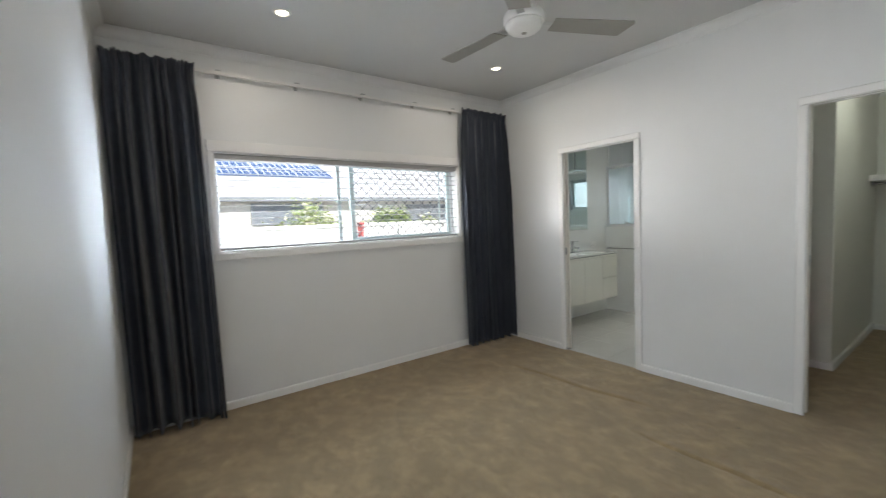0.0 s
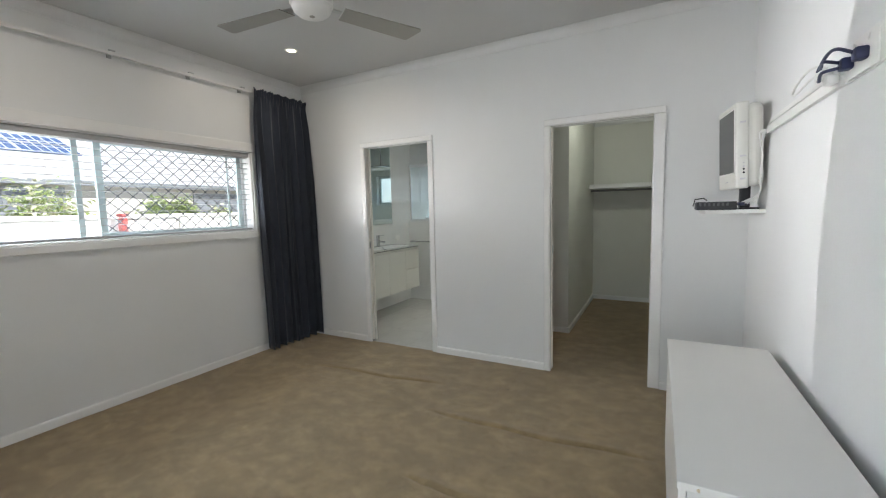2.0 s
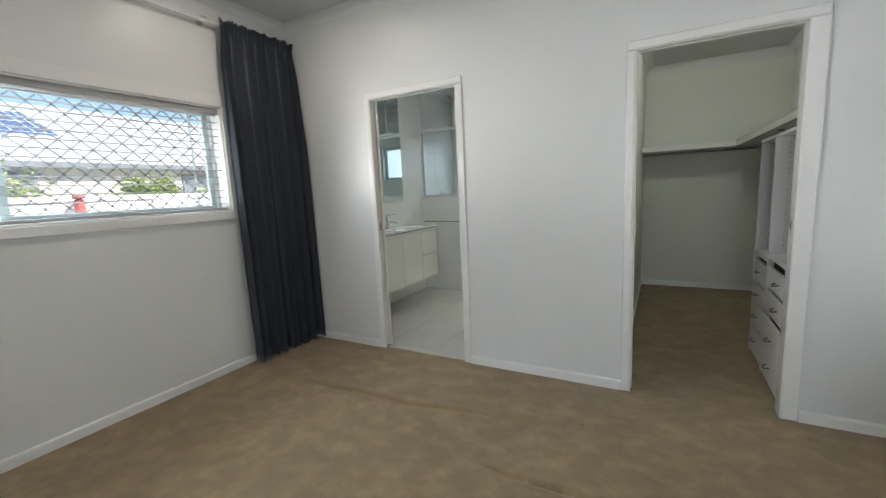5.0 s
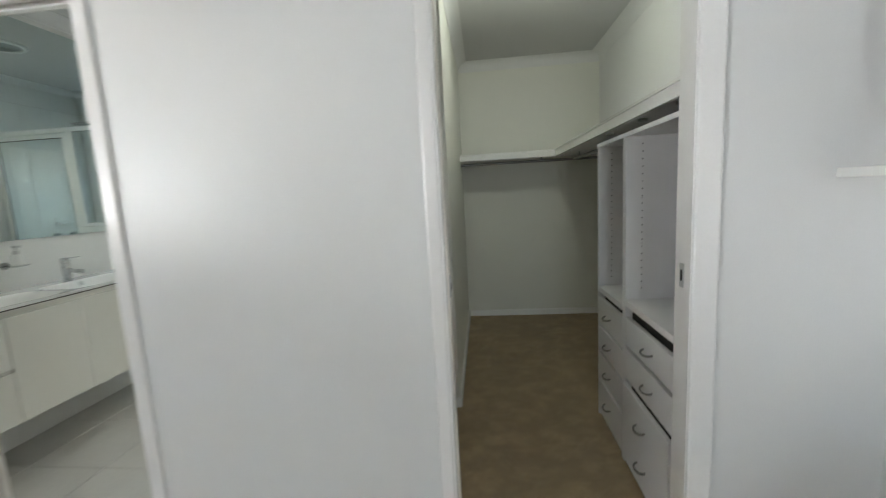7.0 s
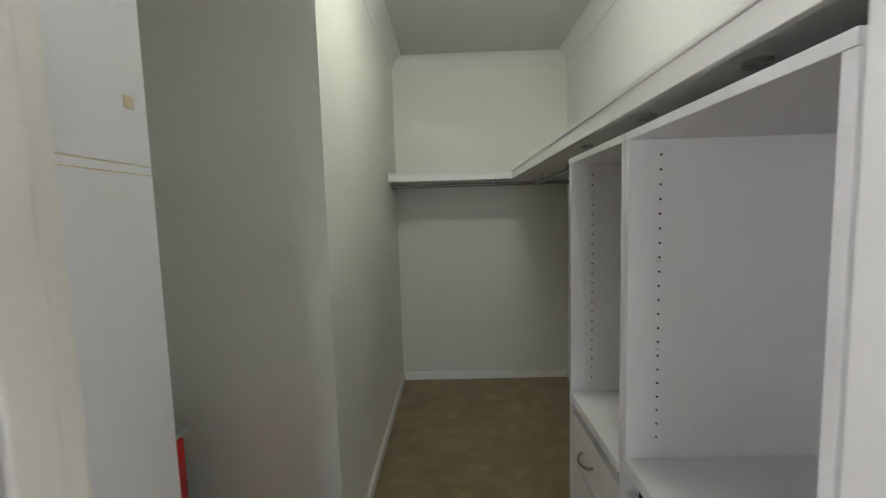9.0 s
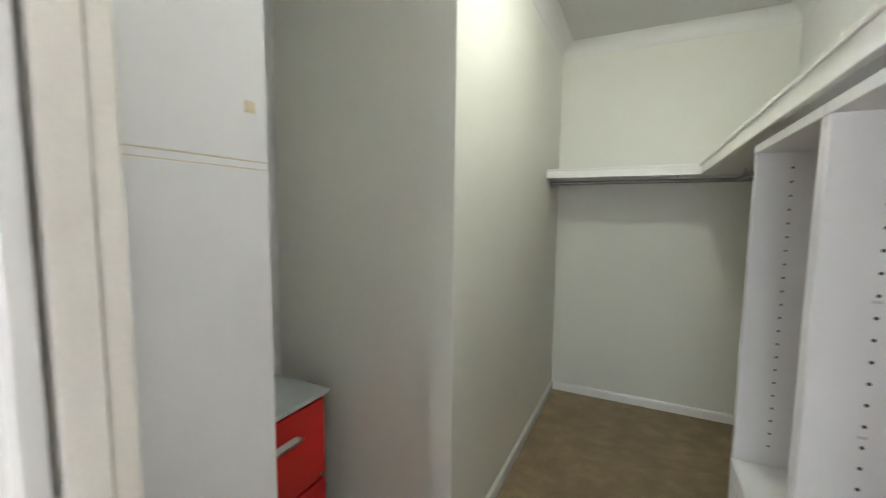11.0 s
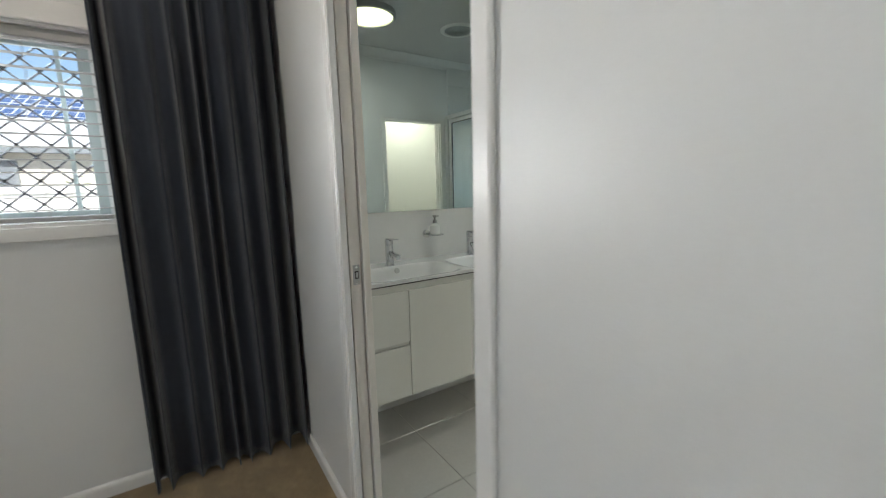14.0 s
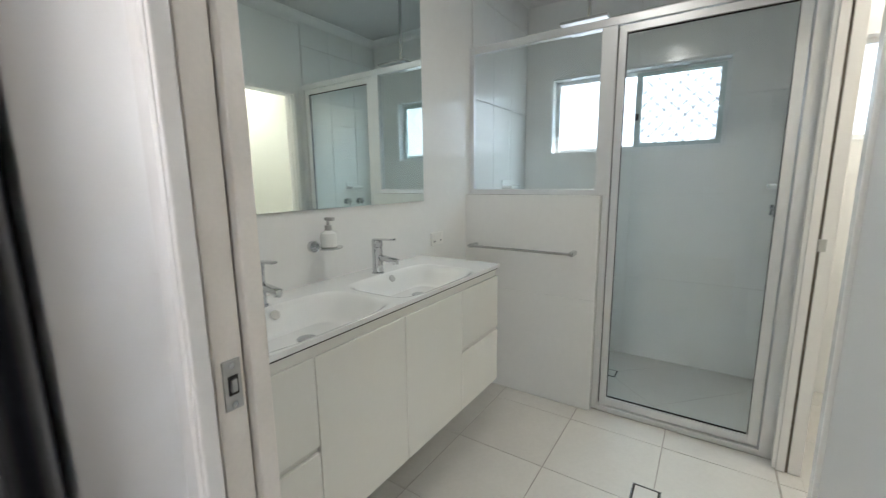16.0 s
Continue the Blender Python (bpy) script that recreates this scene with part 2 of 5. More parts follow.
LEAF = material("leaf", (0.30, 0.38, 0.12), 0.5, vary=0.3, scale=6)
BLOSSOM = material("pale_blossom", (0.72, 0.70, 0.50), 0.6, vary=0.1, scale=6)
BARK = material("bark", (0.16, 0.13, 0.10), 0.9, vary=0.2, scale=20, bump=0.6, bump_scale=60)

# ---- building blocks ----
OFFSETS = {}


def finish(name, bm, mat, smooth=False):
    me = bpy.data.meshes.new(name)
    bm.normal_update()
    bm.to_mesh(me)
    bm.free()
    me.materials.append(mat)
    if smooth:
        for p in me.polygons:
            p.use_smooth = True
        me.set_sharp_from_angle(angle=radians(35))
    return new(name, me)


def thing(name, label, category, base=(0, 0, 0), group="", kind=""):
    """An empty at a thing's base; its parts are given in world places."""
    ob = new(name)
    ob.empty_display_size = 0.1
    ob.location = base
    OFFSETS[ob.name] = Vector(base)
    return tagged(ob, label, category, group, kind)


def part(name, bm, mat, parent, label="", smooth=False):
    ob = finish(name, bm, mat, smooth)
    root = parent
    while root.parent:
        root = root.parent
    ob.parent = parent
    if root.name in OFFSETS and parent == root:
        ob.matrix_parent_inverse = Matrix.Translation(-OFFSETS[root.name])
    if label:
        ob["label"] = label
    return ob


def structure(name, bm, mat, label="", smooth=False, category=""):
    return tagged(finish(name, bm, mat, smooth), label, category, "", "structure")


def box(bm, x0, x1, y0, y1, z0, z1, b=0.0, seg=2):
    """A block, its edges rounded by b."""
    t = bmesh.new()
    bmesh.ops.create_cube(t, size=1.0)
    for v in t.verts:
        v.co = Vector(((x0 + x1) / 2 + v.co.x * (x1 - x0), (y0 + y1) / 2 + v.co.y * (y1 - y0), (z0 + z1) / 2 + v.co.z * (z1 - z0)))
    if b:
        bmesh.ops.bevel(t, geom=t.edges[:], offset=b, segments=seg, profile=0.5, affect="EDGES", clamp_overlap=True)
    me = bpy.data.meshes.new("t")
    t.to_mesh(me)
    t.free()
    bm.from_mesh(me)
    bpy.data.meshes.remove(me)
    return bm


def blocks(*specs, b=0.0):
    bm = bmesh.new()
    for s in specs:
        box(bm, *s, b=b)
    return bm


def rod(bm, a, c, r, r2=None, seg=12):
    """A round bar from a to c."""
    a, c = Vector(a), Vector(c)
    m = Matrix.Translation((a + c) / 2) @ (c - a).to_track_quat("Z", "Y").to_matrix().to_4x4()
    bmesh.ops.create_cone(bm, cap_ends=True, segments=seg, radius1=r, radius2=r if r2 is None else r2, depth=(c - a).length, matrix=m)
    return bm


def tube(bm, pts, r, seg=8):
    """A bent round tube through points."""
    pts = [Vector(p) for p in pts]
    rings = []
    up = Vector((0.13, 0.21, 0.97))
    for i, p in enumerate(pts):
        d = (pts[min(i + 1, len(pts) - 1)] - pts[max(i - 1, 0)]).normalized()
        u = d.cross(up)
        if u.length < 1e-3:
            u = d.cross(Vector((1, 0, 0)))
        u.normalize()
        w = d.cross(u)
        rings.append([bm.verts.new(p + r * (math.cos(a) * u + math.sin(a) * w)) for a in (2 * math.pi * k / seg for k in range(seg))])
    for r0, r1 in zip(rings, rings[1:]):
        for k in range(seg):
            bm.faces.new((r0[k], r0[(k + 1) % seg], r1[(k + 1) % seg], r1[k]))
    bm.faces.new(rings[0][::-1])
    bm.faces.new(rings[-1])
    return bm


def smooth_path(pts, n=6):
    """Points along a soft curve through the given ones."""
    p = [Vector(q) for q in pts]
    p = [2 * p[0] - p[1]] + p + [2 * p[-1] - p[-2]]
    out = []
    for a, b, c, d in zip(p, p[1:], p[2:], p[3:]):
        for k in range(n):
            t = k / n
            out.append(0.5 * (2 * b + (c - a) * t + (2 * a - 5 * b + 4 * c - d) * t * t + (3 * b - a - 3 * c + d) * t ** 3))
    return out + [p[-2]]


def lathe(bm, profile, centre, seg=32, ring=False):
    """A turned shape from (radius, height) pairs."""
    c = Vector(centre)
    rings = []
    for r, z in profile:
        rings.append([bm.verts.new(c + Vector((r * math.cos(2 * math.pi * k / seg), r * math.sin(2 * math.pi * k / seg), z))) for k in range(seg)])
    for r0, r1 in zip(rings, rings[1:] + rings[:1] if ring else rings[1:]):
        for k in range(seg):
            bm.faces.new((r0[k], r0[(k + 1) % seg], r1[(k + 1) % seg], r1[k]))
    for end in () if ring else (rings[0], rings[-1]):
        try:
            bm.faces.new(end)
        except ValueError:
            pass
    bmesh.ops.recalc_face_normals(bm, faces=bm.faces[:])
    return bm


def extrude_profile(bm, profile, a, c, up=(0, 0, 1)):
    """Sweeps a closed (side, height) profile straight from a to c."""
    a, c, up = Vector(a), Vector(c), Vector(up)
    side = (c - a).normalized().cross(up).normalized()
    ends = [[bm.verts.new(p + side * s + up * h) for s, h in profile] for p in (a, c)]
    n = len(profile)
    for k in range(n):
        bm.faces.new((ends[0][k], ends[0][(k + 1) % n], ends[1][(k + 1) % n], ends[1][k]))
    bm.faces.new(ends[0][::-1])
    bm.faces.new(ends[1])
    bmesh.ops.recalc_face_normals(bm, faces=bm.faces[:])
    return bm

# ---- the rooms ----
W, E, E2, N, S = -0.145, 3.478, 3.562, 3.46, -0.575
CB, CC, CT = 2.735, 2.60, 2.63
BN, BS, BE = 3.38, 1.755, 6.40
CE, CN, NIB = 6.47, 0.798, 4.60
TOP = 2.80
WX0, WX1, WZ0, WZ1 = 0.478, 2.80, 1.212, 1.975
D1A, D1B, D2A, D2B, HEAD = 1.866, 2.612, -0.004, 0.733, 2.02

# Bounds of the unseen west opening, added to let light in.
OY0, OY1, OZ = -0.03, 0.87, 2.08
structure("wall_west", blocks((W - 0.12, W, S, OY0, 0, TOP), (W - 0.12, W, OY1, N, 0, TOP), (W - 0.12, W, OY0, OY1, OZ, TOP)), WALL, "plain white painted wall with an added, unseen opening")
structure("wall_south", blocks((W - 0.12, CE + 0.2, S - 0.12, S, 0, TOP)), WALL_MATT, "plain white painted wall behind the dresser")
structure("wall_north", blocks(
    (W - 0.12, WX0, N, N + 0.2, 0, TOP), (WX1, E2, N, N + 0.2, 0, TOP),
    (WX0, WX1, N, N + 0.2, 0, WZ0), (WX0, WX1, N, N + 0.2, WZ1, TOP)), WALL, "white painted wall with a wide window")
structure("wall_east", blocks(
    (E, E2, S, D2A - 0.02, 0, TOP), (E, E2, D2A - 0.02, D2B + 0.04, HEAD + 0.035, TOP), (E, E2, D2B + 0.04, D1A - 0.02, 0, TOP),
    (E, E2, D1A - 0.02, D1B + 0.04, HEAD + 0.035, TOP), (E, E2, D1B + 0.04, N, 0, TOP)), WALL, "white satin painted wall with two doorways")
structure("closet_wall_north", blocks((NIB, CE, CN, CN + 0.1, 0, TOP), (NIB, NIB + 0.1, CN + 0.1, BS - 0.09, 0, TOP)), CLOSET_WALL, "white closet wall with a square corner")
structure("closet_wall_east", blocks((CE, CE + 0.2, S, CN + 0.1, 0, TOP)), CLOSET_WALL, "plain white back wall of the closet")
structure("bath_wall_north", blocks((E2, BE + 0.2, BN, N + 0.2, 0, TOP)), WALLTILE, "white tiled wall behind the vanity")
WCX0, WCX1 = 4.79, 5.43
structure("bath_wall_south", blocks((E2, WCX0, BS - 0.09, BS, 0, TOP), (WCX1, BE, BS - 0.09, BS, 0, TOP), (WCX0, WCX1, BS - 0.09, BS, 2.0, TOP)), WALL, "white wall with a doorway to the toilet")
SY0, SY1, SZ0, SZ1 = 2.045, 3.17, 1.49, 2.045
TY0, TY1 = 1.06, 1.56
structure("bath_wall_east", blocks(
    (BE, BE + 0.2, CN + 0.1, TY0, 0, TOP), (BE, BE + 0.2, TY1, SY0, 0, TOP), (BE, BE + 0.2, SY1, BN, 0, TOP),
    (BE, BE + 0.2, TY0, TY1, 0, SZ0), (BE, BE + 0.2, TY0, TY1, SZ1, TOP),
    (BE, BE + 0.2, SY0, SY1, 0, SZ0), (BE, BE + 0.2, SY0, SY1, SZ1, TOP)), WALLTILE, "white tiled wall with two small windows")

structure("ceiling_bedroom", blocks((W - 0.06, E + 0.04, S - 0.06, N + 0.1, CB, CB + 0.12)), CEIL, "flat white plaster ceiling, toned grey for weak light")
structure("ceiling_closet", blocks((E + 0.05, CE + 0.1, S - 0.06, CN + 0.05, CC, CC + 0.16), (E + 0.05, NIB + 0.05, CN + 0.05, BS - 0.05, CC, CC + 0.16)), CEIL, "flat white plaster ceiling, toned grey for weak light")
structure("ceiling_bath", blocks((E + 0.05, BE + 0.1, BS - 0.045, N + 0.1, CT, CT + 0.26), (NIB + 0.05, BE + 0.1, CN + 0.05, BS - 0.045, CT, CT + 0.26)), CEIL, "flat white plaster ceiling, toned grey for weak light")


def cornice(name, a, c, inward, zc, s):
    """A hollow plaster cornice along the top of a wall."""
    bm = bmesh.new()
    a, c, n = Vector((*a, zc)), Vector((*c, zc)), Vector((*inward, 0))
    prof = [(0.0, 0.002), (0.0, -s)]
    for k in range(7):
        q = math.pi / 2 * k / 6
        prof.append((0.004 + (s - 0.004) * (1 - math.cos(q)), -(s - 0.006) * (1 - math.sin(q)) - 0.004))
    prof += [(s, 0.0), (s, 0.002)]
    ends = [[bm.verts.new(p + n * d + Vector((0, 0, h))) for d, h in prof] for p in (a, c)]
    k = len(prof)
    for i in range(k):
        bm.faces.new((ends[0][i], ends[0][(i + 1) % k], ends[1][(i + 1) % k], ends[1][i]))
    bm.faces.new(ends[0])
    bm.faces.new(ends[1][::-1])
    bmesh.ops.recalc_face_normals(bm, faces=bm.faces[:])
    return structure(name, bm, CORNICE, "white coved plaster cornice", True, "cornice")


for a, c, n in (((W, N), (E, N), (0, -1)), ((E, S), (E, N), (-1, 0)), ((W, S), (E, S), (0, 1)), ((W, S), (W, N), (1, 0))):
    cornice("trim_cornice", a, c, n, CB, 0.065)
for a, c, n in (((NIB, CN), (CE, CN), (0, -1)), ((CE, S), (CE, CN), (-1, 0)), ((E2, S), (CE, S), (0, 1)), ((NIB, CN), (NIB, BS - 0.09), (-1, 0)), ((E2, BS - 0.09), (NIB, BS - 0.09), (0, -1))):
    cornice("trim_cornice", a, c, n, CC, 0.085)
for a, c, n in (((E2, BN), (BE, BN), (0, -1)), ((BE, BS), (BE, BN), (-1, 0)), ((E2, BS), (BE, BS), (0, 1)), ((E2, BS), (E2, BN), (1, 0))):
    cornice("trim_cornice", a, c, n, CT, 0.075)


def skirting(a, c, inward, h=0.062, t=0.015):
    """A skirting board with a rounded top edge."""
    bm = bmesh.new()
    a, c, n = Vector((*a, 0)), Vector((*c, 0)), Vector((*inward, 0))
    prof = [(-0.002, 0), (t, 0), (t, h - 0.016), (t - 0.002, h - 0.007), (t - 0.006, h - 0.002), (0.002, h), (-0.002, h)]
    ends = [[bm.verts.new(p + n * d + Vector((0, 0, z))) for d, z in prof] for p in (a, c)]
    k = len(prof)
    for i in range(k):
        bm.faces.new((ends[0][i], ends[0][(i + 1) % k], ends[1][(i + 1) % k], ends[1][i]))
    bm.faces.new(ends[0])
    bm.faces.new(ends[1][::-1])
    bmesh.ops.recalc_face_normals(bm, faces=bm.faces[:])
    return structure("baseboard", bm, TRIM, "glossy white painted skirting board", False, "skirting board")


AW1, AW2, AP = 0.056, 0.076, 0.048
skirting((W, N), (E, N), (0, -1))
skirting((W, OY1), (W, N), (1, 0))
skirting((W, S), (E, S), (0, 1))
skirting((W, S), (W, OY0), (1, 0))
skirting((E, S), (E, D2A - AW2), (-1, 0))
skirting((E, D2B + AP), (E, D1A - AW1), (-1, 0))
skirting((E, D1B + AP), (E, N), (-1, 0))
skirting((NIB, CN), (CE, CN), (0, -1))
skirting((NIB, CN - 0.013), (NIB, BS - 0.09), (-1, 0))
skirting((CE, S), (CE, CN), (-1, 0))
skirting((4.6, S), (CE, S), (0, 1))
skirting((E2, BS - 0.09), (NIB, BS - 0.09), (0, -1))


# ---- floors ----
CREASES = (((2.76, 2.78), (2.78, 2.2), (2.86, 1.40)), ((2.47, 1.36), (2.44, 0.95), (2.46, 0.55), (2.5, -0.09)), ((1.81, 1.11), (1.78, 0.85), (1.80, 0.55)))


def crease_height(x, y):
    """Ridges where the old carpet has stretched and buckled."""
    h = 0.0
    for pts in CREASES:
        if not pts[-1][1] - 0.1 < y < pts[0][1] + 0.1:
            continue
        for (xa, ya), (xb, yb) in zip(pts, pts[1:]):
            if yb <= y <= ya:
                f = (y - ya) / (yb - ya)
                xc = xa + f * (xb - xa) + 0.012 * math.sin(y * 9.0)
                span = (pts[0][1] - y) / (pts[0][1] - pts[-1][1])
                fade = min(1.0, 5 * span, 5 * (1 - span))
                d = x - xc
                h += fade * (0.005 * math.exp(-((d - 0.024) / 0.030) ** 2) - 0.020 * math.exp(-((d + 0.002) / 0.011) ** 2))
    return h


def carpet(name, rects, step, label):
    bm = bmesh.new()
    for x0, x1, y0, y1 in rects:
        nx, ny = max(2, round((x1 - x0) / step)), max(2, round((y1 - y0) / max(0.03, step)))
        grid = []
        for j in range(ny + 1):
            row = []
            for i in range(nx + 1):
                x, y = x0 + (x1 - x0) * i / nx, y0 + (y1 - y0) * j / ny
                z = crease_height(x, y) + 0.002 * noise.noise((x * 5, y * 5, 0.3)) + 0.0012 * noise.noise((x * 19, y * 19, 1.3))
                row.append(bm.verts.new((x, y, z)))
            grid.append(row)
        for j in range(ny):
            for i in range(nx):
                bm.faces.new((grid[j][i], grid[j][i + 1], grid[j + 1][i + 1], grid[j + 1][i]))
    ob = structure(name, bm, CARPET, label, True, "carpet")
    for p in ob.data.polygons:
        p.use_smooth = True
    return ob


carpet("floor", ((W, 3.495, S, N),), 0.009, "beige cut-pile carpet, brushed in patches and buckled into ridges")
carpet("closet_floor", ((3.495, CE, S, CN), (3.495, NIB, CN, BS - 0.09)), 0.04, "beige cut-pile carpet in the closet")
structure("floor_slab", blocks((W - 0.12, CE + 0.2, S - 0.12, N + 0.2, -0.35, -0.06)), CONCRETE, "concrete slab under the floors")
structure("bath_floor_bed", blocks((3.495, BE, BS, BN, -0.07, -0.003), (NIB + 0.1, BE, CN + 0.1, BS, -0.07, -0.003)), GROUT, "grey grout bed of the tiled bathroom floor")


# ---- doorways ----
def pocket_doorway(name, ya, yb, label, group, aw, back=0.0):
    """A doorway whose sliding door has gone into the wall beyond yb."""
    root = thing(name, label, "doorway", (E, (ya + yb) / 2, 0), group, "structure")
    f0, f1 = E - 0.015, E2 + 0.012
    part("architrave", blocks((f0, E + 0.002, ya - aw, ya, 0, HEAD), b=0.010), TRIM, root)
    part("architrave", blocks((f0, E + 0.002, yb, yb + AP, 0, HEAD), b=0.010), TRIM, root)
    part("architrave", blocks((f0, E + 0.002, ya - aw, yb + AP, HEAD, HEAD + 0.05), b=0.010), TRIM, root)
    part("architrave", blocks((E2 - 0.002, f1, ya - aw, ya, 0, HEAD), b=0.010), TRIM, root)
    part("architrave", blocks((E2 - 0.002, f1, yb, yb + AP, 0, HEAD), b=0.010), TRIM, root)
    part("architrave", blocks((E2 - 0.002, f1, ya - aw, yb + AP, HEAD, HEAD + 0.05), b=0.010), TRIM, root)
    part("jamb", blocks((E - 0.007, E2 + 0.006, ya - 0.02, ya + 0.002, 0, HEAD + 0.01), b=0.002), TRIM, root)
    part("split_jamb", blocks((E - 0.011, E + 0.012, yb - 0.006, yb + 0.04, 0, HEAD), b=0.003), TRIM, root)
    part("split_jamb", blocks((E2 - 0.020, E2 + 0.008, yb - 0.006, yb + 0.04, 0, HEAD), b=0.003), CREAM, root)
    part("head_lining", blocks((E + 0.003, E + 0.026, ya, yb, HEAD - 0.002, HEAD + 0.034), b=0.002), TRIM, root)
    part("head_lining", blocks((E2 - 0.026, E2 - 0.003, ya, yb, HEAD - 0.002, HEAD + 0.034), b=0.002), TRIM, root)
    # Near-black strips stand for shade in the track recess and pocket slots.
    part("door_track", blocks((E + 0.027, E2 - 0.027, ya, yb, HEAD + 0.026, HEAD + 0.034)), SHADE_AND_SEAL, root, "overhead sliding track recess, blacked in for its shade")
    part("pocket_shade", blocks((E + 0.0125, E2 - 0.0205, yb + 0.03, yb + 0.04, 0, HEAD)), SHADE_AND_SEAL, root, "near-black strip giving the slot beside the sliding door its shade")
    leaf = part("door_leaf", blocks((E + 0.020, E2 - 0.024, yb - 0.012 + back, yb + 0.029, 0.012, HEAD + 0.02), b=0.0015), CREAM, root, "white sliding door pushed back into the wall")
    lock = bmesh.new()
    yl, zl, xm = yb - 0.0125 + back, 1.026, (E + E2) / 2
    box(lock, xm - 0.0125, xm + 0.0125, yl - 0.0025, yl + 0.001, zl - 0.036, zl + 0.036, b=0.0008)
    part("lock_plate", lock, SATIN, leaf, "brushed steel lock plate")
    part("latch_slot", blocks((xm - 0.007, xm + 0.007, yl - 0.0034, yl - 0.0026, zl - 0.014, zl + 0.014)), SHADE_AND_SEAL, leaf)
    part("latch_hook", blocks((xm - 0.004, xm + 0.004, yl - 0.007, yl - 0.002, zl - 0.009, zl + 0.009), b=0.001), SATIN, leaf)
    for dz in (-0.028, 0.028):
        part("screw", rod(bmesh.new(), (xm, yl - 0.0035, zl + dz), (xm, yl - 0.0015, zl + dz), 0.004, seg=10), CHROME, leaf)
    part("strike_plate", blocks((xm - 0.0125, xm + 0.0125, ya + 0.0022, ya + 0.005, 1.0, 1.075), b=0.0008), SATIN, root, "brushed steel strike plate")
    part("strike_slot", blocks((xm - 0.006, xm + 0.006, ya + 0.0046, ya + 0.0056, 1.02, 1.055)), SHADE_AND_SEAL, root)
    return root


pocket_doorway("door_1", D1A, D1B, "white doorway to the bathroom, sliding door open", "doorways in the bedroom", AW1, 0.02)
pocket_doorway("door_2", D2A, D2B, "white doorway to the closet, sliding door open", "doorways in the bedroom", AW2)

# ---- bedroom window ----
win = thing("window_1", "wide sliding window in a pale grey aluminium frame", "window", ((WX0 + WX1) / 2, N, WZ0), "", "structure")
part("architrave", blocks((WX0 - 0.037, WX0, N - 0.016, N + 0.002, WZ0, WZ1), b=0.004), TRIM, win)
part("architrave", blocks((WX1, WX1 + 0.037, N - 0.016, N + 0.002, WZ0, WZ1), b=0.004), TRIM, win)
part("architrave", blocks((WX0 - 0.037, WX1 + 0.037, N - 0.016, N + 0.002, WZ1, WZ1 + 0.085), b=0.004), TRIM, win, "broad white head board")
part("sill", blocks((WX0 - 0.037, WX1 + 0.037, N - 0.022, N + 0.002, WZ0 - 0.055, WZ0), b=0.004), TRIM, win, "white painted sill board")
part("reveal", blocks((WX0, WX0 + 0.012, N, N + 0.11, WZ0, WZ1), (WX1 - 0.012, WX1, N, N + 0.11, WZ0, WZ1), (WX0, WX1, N, N + 0.11, WZ0, WZ0 + 0.012), (WX0, WX1, N, N + 0.11, WZ1 - 0.012, WZ1)), TRIM, win)
fy0, fy1 = N + 0.11, N + 0.16
part("window_frame", blocks((WX0, WX1, fy0, fy1, WZ0, WZ0 + 0.035), (WX0, WX1, fy0, fy1, WZ1 - 0.035, WZ1), (WX0, WX0 + 0.035, fy0, fy1, WZ0 + 0.035, WZ1 - 0.035), (WX1 - 0.035, WX1, fy0, fy1, WZ0 + 0.035, WZ1 - 0.035), b=0.002), WINWHITE, win, "pale aluminium outer frame")
part("sash", blocks((1.60, 1.645, fy0 + 0.01, fy0 + 0.034, WZ0 + 0.03, WZ1 - 0.03), (2.725, 2.765, fy0 + 0.01, fy0 + 0.034, WZ0 + 0.03, WZ1 - 0.03), (1.645, 2.725, fy0 + 0.01, fy0 + 0.034, WZ0 + 0.03, WZ0 + 0.055), (1.645, 2.725, fy0 + 0.01, fy0 + 0.034, WZ1 - 0.055, WZ1 - 0.03), b=0.002), WINALU, win, "pale blue-grey sliding sash")
part("meeting_stile", blocks((1.47, 1.505, fy0 - 0.002, fy0 + 0.006, WZ0 + 0.03, WZ1 - 0.03), b=0.0015), WINALU, win)
p = part("pane", blocks((WX0 + 0.03, 1.62, fy0 + 0.030, fy0 + 0.033, WZ0 + 0.03, WZ1 - 0.03)), CLEAR, win)
p.visible_shadow = False
p = part("pane", blocks((1.64, 2.73, fy0 + 0.020, fy0 + 0.023, WZ0 + 0.05, WZ1 - 0.05)), CLEAR, win)
p.visible_shadow = False


def clipped(bm, p, d, x0, x1, z0, z1, y, w, flat, axis="xz"):
    """A grille strand along d through p, cut to a rectangle."""
    lo, hi = -9.0, 9.0
    for o, v, a, c in ((p[0], d[0], x0, x1), (p[1], d[1], z0, z1)):
        t0, t1 = sorted(((a - o) / v, (c - o) / v))
        lo, hi = max(lo, t0), min(hi, t1)
    if hi - lo < 0.02:
        return
    a, c = (p[0] + d[0] * lo, p[1] + d[1] * lo), (p[0] + d[0] * hi, p[1] + d[1] * hi)
    place = (lambda q: (q[0], y, q[1])) if axis == "xz" else (lambda q: (y, q[0], q[1]))
    rod(bm, place(a), place(c), w, seg=5)


